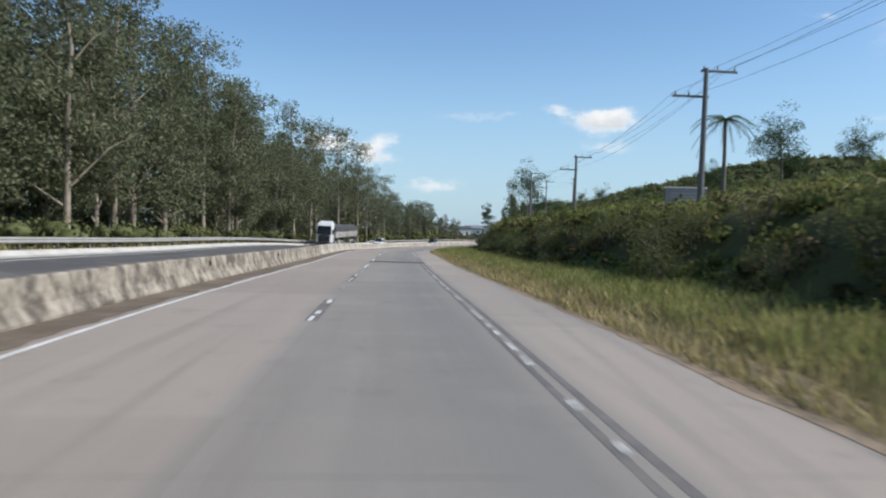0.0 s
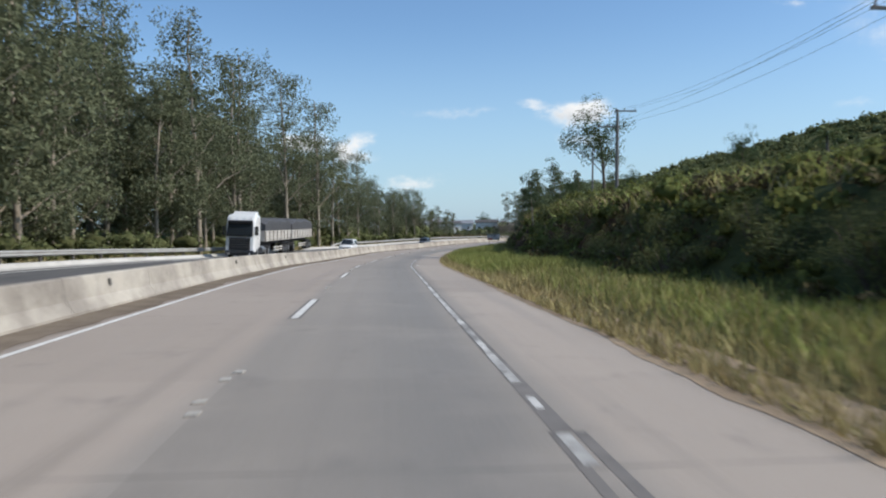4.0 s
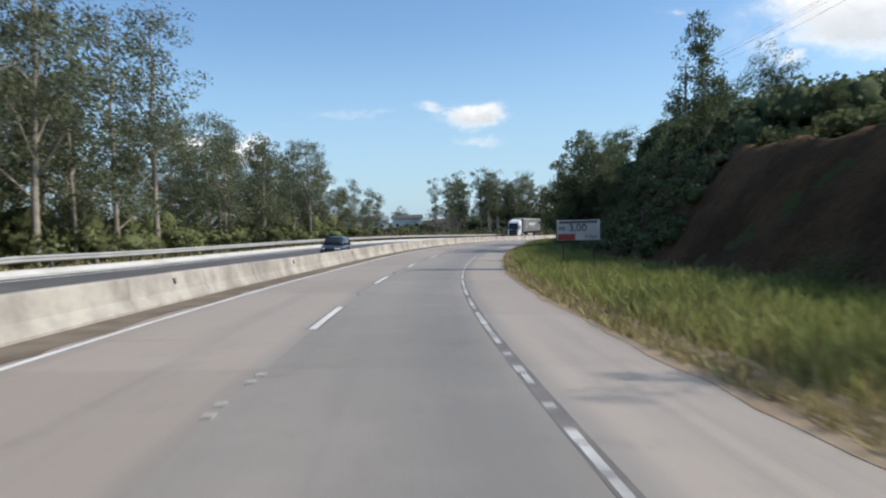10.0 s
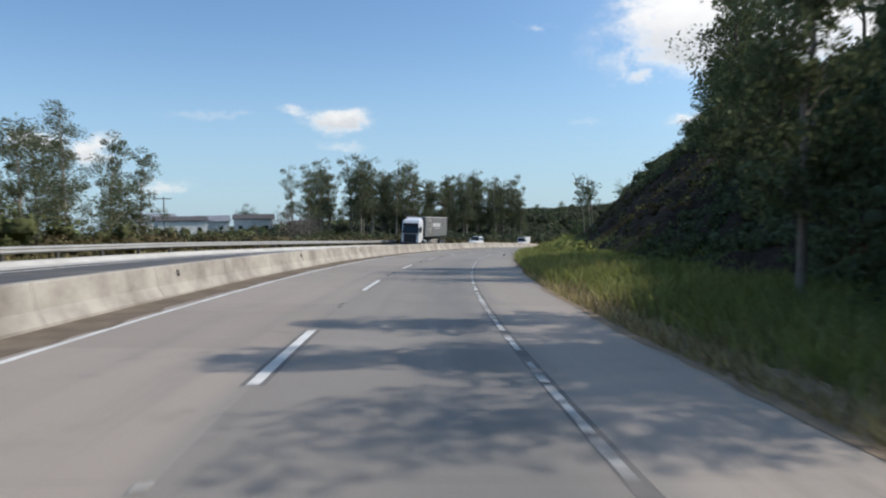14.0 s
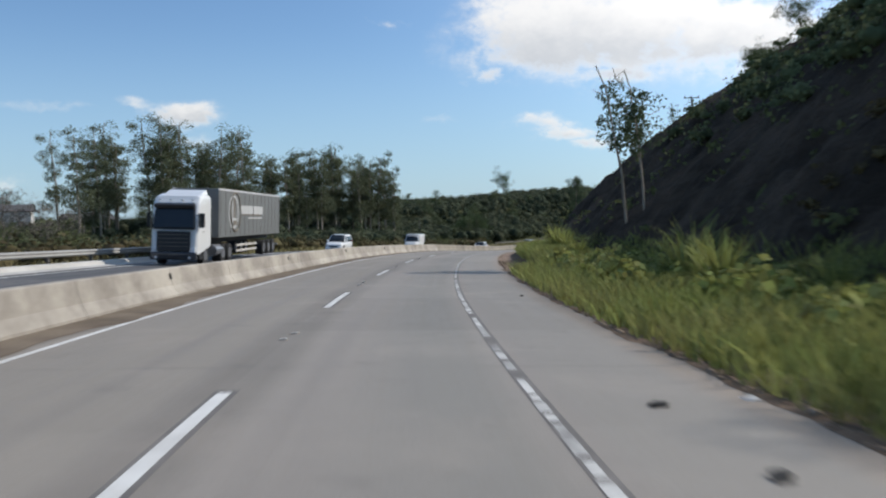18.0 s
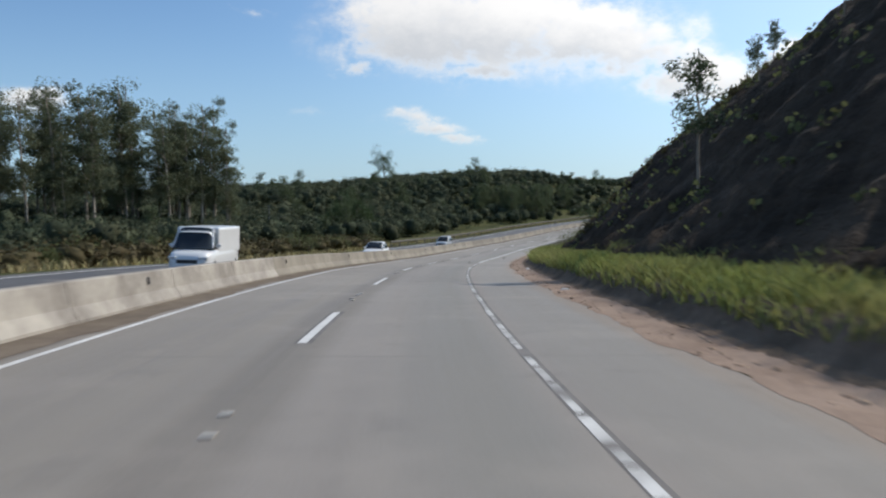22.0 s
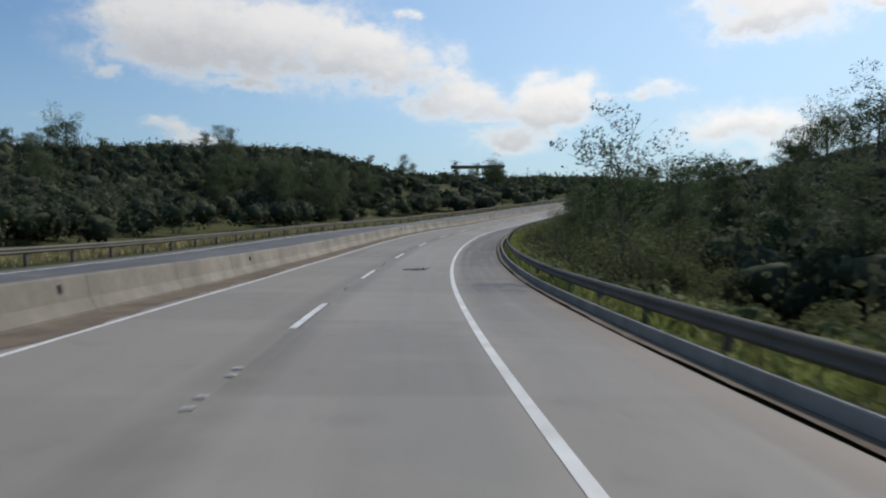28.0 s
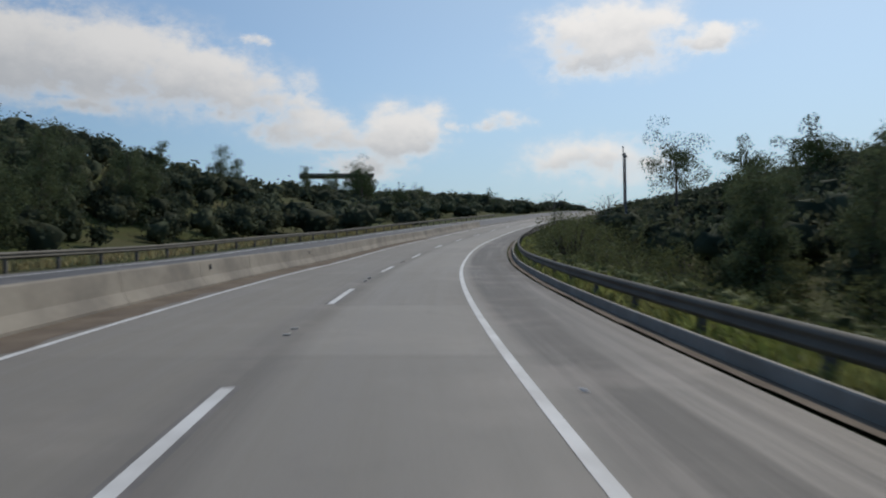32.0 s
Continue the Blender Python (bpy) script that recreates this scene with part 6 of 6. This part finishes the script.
    part("front_bumper", box_bm(width * 0.86, 0.2, 0.22, pose(0, L - 0.03, 0.34), 0.05), paint if kind != "van" else M_BLACK, thing)
    part("rear_bumper", box_bm(width * 0.88, 0.2, 0.24, pose(0, -L + 0.05, 0.36), 0.05), paint, thing)
    part("plate", box_bm(0.4, 0.02, 0.13, pose(0, L + 0.075, 0.36)), M_CONC2, thing, "blank grey plate")
    if kind == "van":
        part("cargo_body", box_bm(width * 0.97, length * 0.70, height - belt + 0.3, pose(0, -L * 0.28, (height + belt) / 2 - 0.15), 0.09), paint, thing)
    if kind in ("suv",):
        for sx in (-1, 1):
            part("roof_rail", box_bm(0.04, 1.7, 0.04, pose(sx * hw * 0.64, -L * 0.3, H + 0.03), 0.01), M_BLACK, thing)
    return thing


def oncoming(thing, s, lat):
    thing.matrix_world = Matrix.LocRotScale(on_road(s, lat, -0.008), Euler((0, -0.045, math.pi - heading(s))), None)


def tractor(thing, dark):
    """Cab and chassis of a cab-over lorry, nose at y = 0, driving towards +y."""
    def cab_ring(y, hw, lo, hi, slope=0.0):
        c = 0.2
        pts = [(-hw, lo), (hw, lo), (hw, hi - 0.55), (hw * 0.985, hi - c), (hw * 0.93, hi - 0.05), (hw * 0.8, hi), (-hw * 0.8, hi), (-hw * 0.93, hi - 0.05), (-hw * 0.985, hi - c), (-hw, hi - 0.55)]
        return [(x, y - slope * max(z - 1.9, 0), z) for x, z in pts]
    cab = part("cab", loft([cab_ring(-2.25, 1.22, 0.95, 3.72), cab_ring(-1.2, 1.24, 0.75, 3.76), cab_ring(-0.5, 1.24, 0.6, 3.62, 0.10), cab_ring(-0.16, 1.22, 0.55, 3.42, 0.24), cab_ring(-0.02, 1.12, 0.6, 3.26, 0.27)]), M_WHITE, thing, "white cab")
    part("screen_surround", loft([[(-1.12, -0.09, 1.88), (1.12, -0.09, 1.88), (1.12, 0.0, 1.88), (-1.12, 0.0, 1.88)], [(-1.03, -0.40, 3.02), (1.03, -0.40, 3.02), (1.03, -0.28, 3.02), (-1.03, -0.28, 3.02)]]), M_BLACK, cab, "black windscreen surround")
    for k in (-0.5, 0.5):
        part("wiper", box_bm(0.75, 0.02, 0.03, pose(k, 0.02, 1.97, 0, 6, 0)), M_BLACK, cab)
    for k in (-0.85, -0.3, 0.3, 0.85):
        part("roof_light", box_bm(0.16, 0.08, 0.06, pose(k, -0.42, 3.4), 0.015), M_LAMP, cab, "small clear roof light")
    part("lower_intake", box_bm(1.5, 0.06, 0.2, pose(0, 0.1, 0.45), 0.02), M_BLACK, cab, "black lower intake")
    for k in (-1, 1):
        part("mirror_arm", box_bm(0.2, 0.04, 0.04, pose(k * 1.3, -0.28, 2.7)), M_BLACK, cab)
        part("door_handle", box_bm(0.02, 0.16, 0.04, pose(k * 1.252, -1.05, 1.75)), M_BLACK, cab)
        part("fog_light", cyl_bm(0.07, 0.07, 0.05, 10, pose(k * 0.88, 0.08, 0.42, -90)), M_LAMP, cab, "round fog light")
    part("windscreen", loft([[(-1.05, -0.10, 1.95), (1.05, -0.10, 1.95), (1.05, 0.015, 1.95), (-1.05, 0.015, 1.95)], [(-0.96, -0.42, 2.96), (0.96, -0.42, 2.96), (0.96, -0.255, 2.96), (-0.96, -0.255, 2.96)]]), M_DARKGL, cab, "dark windscreen")
    part("grille", box_bm(1.75, 0.08, 1.05, pose(0, 0.0, 1.25, 3), 0.03), M_BLACK, cab, "dark grille")
    for z in (1.0, 1.2, 1.4, 1.6):
        part("grille_bar", box_bm(1.6, 0.03, 0.04, pose(0, 0.055, z)), M_STEELD if dark else M_WHITE, cab)
    part("bumper", box_bm(2.42, 0.3, 0.42, pose(0, -0.05, 0.5), 0.08), M_WHITE if not dark else M_DARKCAR, cab)
    part("sun_visor", box_bm(2.05, 0.26, 0.2, pose(0, -0.2, 3.1, -25), 0.03), M_BLACK, cab, "dark sun visor")
    part("roof_fairing", loft([[(-1.05, -2.2, 3.7), (1.05, -2.2, 3.7), (1.0, -2.2, 4.0), (-1.0, -2.2, 4.0)], [(-1.0, -0.7, 3.45), (1.0, -0.7, 3.45), (0.95, -0.8, 3.6), (-0.95, -0.8, 3.6)]]), M_WHITE, cab)
    for sx in (-1, 1):
        part("headlight", box_bm(0.34, 0.12, 0.26, pose(sx * 0.98, -0.02, 0.78), 0.04), M_LAMP, cab, "clear headlight")
        part("side_window", box_bm(0.03, 0.85, 0.75, pose(sx * 1.245, -0.72, 2.35), 0.01), M_DARKGL, cab, "dark side window")
        part("mirror", box_bm(0.16, 0.12, 0.75, pose(sx * 1.42, -0.28, 2.35), 0.03), M_BLACK, cab, "black mirror")
        part("step", box_bm(0.2, 0.7, 0.5, pose(sx * 1.12, -0.75, 0.55), 0.04), M_BLACK, cab)
        part("fuel_tank", cyl_bm(0.33, 0.33, 1.2, 14, pose(sx * 0.95, -3.1, 0.68, 90)), M_RIM, thing, "round alloy fuel tank")
        wheel(thing, sx * 1.08, -1.35, 0.5, 0.3)
        for y in (-4.4, -5.7):
            wheel(thing, sx * 0.98, y, 0.5, 0.5)
    part("chassis", box_bm(0.85, 6.4, 0.28, pose(0, -3.5, 0.95)), M_BLACK, thing)
    part("plate", box_bm(0.4, 0.02, 0.13, pose(0, 0.11, 0.5)), M_CONC2, thing, "blank grey plate")


def axle_group(thing, ys):
    for y in ys:
        for sx in (-1, 1):
            wheel(thing, sx * 0.98, y, 0.5, 0.5)


# long lorry with two tarpaulined trailers
lorry = tagged(new("grain_lorry"), "white lorry with two trailers under dark grey tarpaulins", "lorry", group="oncoming lorries")
tractor(lorry, True)
for y0, y1, ax in ((-4.0, -16.4, (-13.0, -14.25, -15.5)), (-17.0, -30.5, (-18.6, -27.0, -28.25, -29.5))):
    c, ln = (y0 + y1) / 2, y0 - y1
    part("trailer_frame", box_bm(0.9, ln, 0.3, pose(0, c, 1.15)), M_BLACK, lorry)
    part("trailer_side", box_bm(2.56, ln, 0.95, pose(0, c, 1.85), 0.03), M_WOODW, lorry, "scuffed white side boards")
    n = int(ln / 1.55)
    for i in range(n + 1):
        for sx in (-1, 1):
            part("stake", box_bm(0.05, 0.09, 1.0, pose(sx * 1.30, y1 + 0.1 + i * (ln - 0.2) / n, 1.86)), M_STEELD, lorry)
    for sx in (-1, 1):
        for z in (1.55, 1.85, 2.15):
            part("side_rib", box_bm(0.02, ln, 0.03, pose(sx * 1.29, c, z)), M_STEELD, lorry)
        part("side_guard", box_bm(0.04, ln * 0.35, 0.12, pose(sx * 1.2, c, 0.75)), M_WOODW, lorry)
        part("side_guard", box_bm(0.04, ln * 0.35, 0.12, pose(sx * 1.2, c, 0.5)), M_WOODW, lorry)
        part("mudguard", box_bm(0.55, 1.3 * 3, 0.06, pose(sx * 0.98, ax[-2], 1.08), 0.02), M_BLACK, lorry)
    rings = []
    for i in range(9):
        y = y1 + ln * i / 8
        zt = 3.35 + 0.10 * math.sin(i * 2.2) + (-0.2 if i in (0, 8) else 0)
        rings.append([(-1.29, y, 2.33), (1.29, y, 2.33), (1.29, y, zt - 0.15), (0.6, y, zt + 0.1), (-0.6, y, zt + 0.1), (-1.29, y, zt - 0.15)])
    part("tarpaulin", loft(rings), M_TARP, lorry, "dark grey tarpaulin")
    axle_group(lorry, ax)
oncoming(lorry, 122.8, -13.2)

# curtain-sided lorry
lorry2 = tagged(new("box_lorry"), "white lorry with a long grey-green box trailer", "lorry", group="oncoming lorries")
tractor(lorry2, True)
part("trailer_box", box_bm(2.58, 14.4, 2.75, pose(0, -10.6, 2.75), 0.04), M_BOXG, lorry2, "grey box side with a pale round emblem")
M_EMBLEM = material("pale grey emblem paint", (0.50, 0.50, 0.49), (0.38, 0.38, 0.37), rough=0.6, amount=0.4, bump=0)
bm = bmesh.new()
rim = []
for i in range(32):
    c, q = math.cos(i * math.tau / 32), math.sin(i * math.tau / 32)
    rim.append([bm.verts.new((-1.302, -6.2 + r * c, 2.85 + r * q)) for r in (0.86, 1.0)])
for i in range(32):
    a, b = rim[i], rim[(i + 1) % 32]
    bm.faces.new((a[0], a[1], b[1], b[0]))
part("emblem", bm, M_EMBLEM, lorry2, "pale ring emblem")
part("emblem", box_bm(0.012, 0.16, 1.3, pose(-1.3, -5.95, 2.85)), M_EMBLEM, lorry2)
part("emblem", box_bm(0.012, 0.85, 0.16, pose(-1.3, -6.3, 2.42)), M_EMBLEM, lorry2)
part("lettering_bar", box_bm(0.012, 2.9, 0.52, pose(-1.3, -9.0, 3.0)), M_EMBLEM, lorry2, "pale bar")
part("lettering_bar", box_bm(0.012, 2.3, 0.52, pose(-1.3, -11.75, 3.0)), M_EMBLEM, lorry2, "pale bar")
part("lettering_bar", box_bm(0.012, 3.2, 0.09, pose(-1.3, -11.0, 2.5)), M_EMBLEM, lorry2, "thin pale line")
part("roof_edge", box_bm(0.05, 14.3, 0.09, pose(-1.29, -10.6, 4.08)), M_EMBLEM, lorry2, "pale roof edge")
part("trailer_frame", box_bm(0.9, 14.0, 0.3, pose(0, -10.6, 1.2)), M_BLACK, lorry2)
for sx in (-1, 1):
    part("roof_rail", box_bm(0.06, 14.4, 0.1, pose(sx * 1.28, -10.6, 4.1)), M_WHITE, lorry2)
    vv, ff = tube([Vector((sx * 1.297, -6.6 + 1.02 * math.cos(a), 2.85 + 1.15 * math.sin(a))) for a in np.linspace(0, 6.283, 28)], [0.055] * 28, 4)
    part_mesh("emblem_ring", mesh_of("emblem_ring", vv, ff, M_CONC2), lorry2, "pale oval emblem")
    part("emblem_bar", box_bm(0.014, 0.28, 1.5, pose(sx * 1.295, -6.35, 2.9)), M_CONC2, lorry2)
    part("emblem_bar", box_bm(0.014, 0.75, 0.26, pose(sx * 1.295, -6.6, 2.2)), M_CONC2, lorry2)
    for i in range(7):
        part("emblem_bar", box_bm(0.014, 0.42, 0.62, pose(sx * 1.295, -8.4 - i * 0.62, 2.95)), M_CONC2, lorry2)
    part("side_guard", box_bm(0.04, 4.6, 0.14, pose(sx * 1.2, -9.4, 0.85)), M_WOODW, lorry2)
    part("side_guard", box_bm(0.04, 4.6, 0.14, pose(sx * 1.2, -9.4, 0.52)), M_WOODW, lorry2)
    for i in range(15):
        part("side_strap", box_bm(0.012, 0.05, 2.6, pose(sx * 1.293, -3.7 - i * 0.98, 2.75)), M_STEELD, lorry2)
axle_group(lorry2, (-13.6, -14.9, -16.2))
part("underrun_bar", box_bm(2.4, 0.1, 0.14, pose(0, -17.6, 0.6)), M_WOODW, lorry2)
oncoming(lorry2, 318.2, -13.2)

oncoming(car("suv", "white compact SUV with roof rails", M_WHITE, 4.3, 1.8, 1.62, "suv"), 158.0, -9.7)
oncoming(car("hatchback", "dark grey hatchback with its headlights on", M_DARKCAR, 4.0, 1.72, 1.5, "hatch"), 211.8, -9.7)
oncoming(car("delivery_van", "small white delivery van with a high roof", M_WHITE, 4.4, 1.8, 2.05, "van"), 378.0, -9.7)
oncoming(car("suv", "white SUV with dark tinted windows", M_WHITE, 4.7, 1.85, 1.7, "suv"), 357.0, -13.2)
oncoming(car("sedan", "white four-door sedan with tinted windows", M_WHITE, 4.5, 1.78, 1.46, "sedan"), 419.0, -9.7)
oncoming(car("hatchback", "silver hatchback with black bumpers", M_SILVER, 3.9, 1.7, 1.5, "hatch"), 451.0, -9.7)

# ---- small things on the road ----
M_STUD = material("dusty road stud", (0.5, 0.47, 0.42), (0.3, 0.28, 0.25), rough=0.6, bump=0.1)
stud = bmesh.new()
box_bm(0.13, 0.11, 0.025, pose(0, 0, 0.012), 0.008, stud)
stud_me = bpy.data.meshes.new("road_stud")
stud.to_mesh(stud_me)
stud.free()
stud_me.materials.append(M_STUD)
for n in range(0, 37):
    e = float(np.interp(n, DASH_NO, DASH_END))
    for k in ((3.2, 3.75, 5.0, 5.5) if n % 2 else (4.4, 5.2)):
        ob = part_mesh("road_stud", stud_me, road)
        ob.location, ob.rotation_euler = on_road(e + k, -1.9 + R.uniform(-0.05, 0.05)), (0, 0, -heading(e) + R.uniform(-0.2, 0.2))

M_LITTER = material("crumpled white plastic", (0.65, 0.65, 0.63), (0.5, 0.48, 0.45), rough=0.6, bump=0.4)


def litter(s, lat, size, label, mat):
    bm = bmesh.new()
    bmesh.ops.create_icosphere(bm, subdivisions=2, radius=1.0)
    for v in bm.verts:
        k = 0.75 + 0.5 * noise.noise(v.co * 1.9 + Vector((s, lat, 0)))
        v.co = Vector((v.co.x * size * k, v.co.y * size * 0.7 * k, max(v.co.z, -0.4) * size * 0.35 * k + size * 0.14))
    me = bpy.data.meshes.new("litter")
    bm.to_mesh(me)
    bm.free()
    me.materials.append(mat)
    ob = tagged(new("litter", me), label, "litter", group="litter along the shoulder")
    ob.location = on_road(s, lat) if lat < 3.7 else at(s, lat, 0.05)
    ob.rotation_euler = (0, 0, s)


for s, lat, z in ((369.4, 4.3, 0.22), (387, 4.6, 0.2), (389.7, 4.8, 0.16), (285.8, 3.7, 0.17), (47.2, 1.95, 0.1), (108, 1.85, 0.12), (523, 2.0, 0.07)):
    litter(s, lat, z, "crumpled white plastic scrap", M_LITTER)
for s, lat, z in ((285.5, 2.63, 0.14), (283.1, 2.72, 0.16), (420.9, 2.34, 0.15), (405.5, 0.64, 0.12), (300, 3.2, 0.1)):
    litter(s, lat, z, "flattened dark rubber scrap", M_TYRE)

sticks = tagged(new("fallen_branch"), "broken dry branch lying across the lane", "branch")
for i in range(13):
    a, ln = R.uniform(-0.5, 0.5), R.uniform(0.25, 0.8)
    x, y = R.uniform(-0.8, 0.8), R.uniform(-0.25, 0.25)
    d = Vector((math.cos(a), math.sin(a), 0)) * ln
    x, y, d = x * 0.55, y * 0.6, d * 0.6
    v, f = tube([Vector((x, y, 0.03)), Vector((x, y, 0.05)) + d * 0.5, Vector((x, y, 0.03 + R.random() * 0.1)) + d], [0.022, 0.016, 0.006], 5)
    part_mesh("twig", mesh_of("twig", v, f, M_BARKD), sticks)
sticks.matrix_world = Matrix.LocRotScale(on_road(478.4, -0.2), Euler((0, 0, -heading(478))), None)
# clods of clay and stones along the shoulder's edge
clods = []
for i in range(900):
    s = NR.uniform(-20, 436)
    lat = 3.75 + abs(NR.normal()) * (0.35 if s < 330 else 0.7)
    clods.append(at(s, lat, 0.04))
cv, cf = [], []
for p in clods:
    r = float(NR.uniform(0.03, 0.11))
    o = len(cv)
    cv += [p + Vector((r, 0, 0)), p + Vector((-r * 0.5, r * 0.8, 0)), p + Vector((-r * 0.6, -r * 0.8, 0)), p + Vector((0, 0, r * 0.9))]
    cf += [(o, o + 1, o + 3), (o + 1, o + 2, o + 3), (o + 2, o, o + 3)]
tagged(new("stones", mesh_of("stones", cv, cf, M_SOIL, flat=True)), "loose stones and clods along the shoulder edge", "stones", kind="stuff")
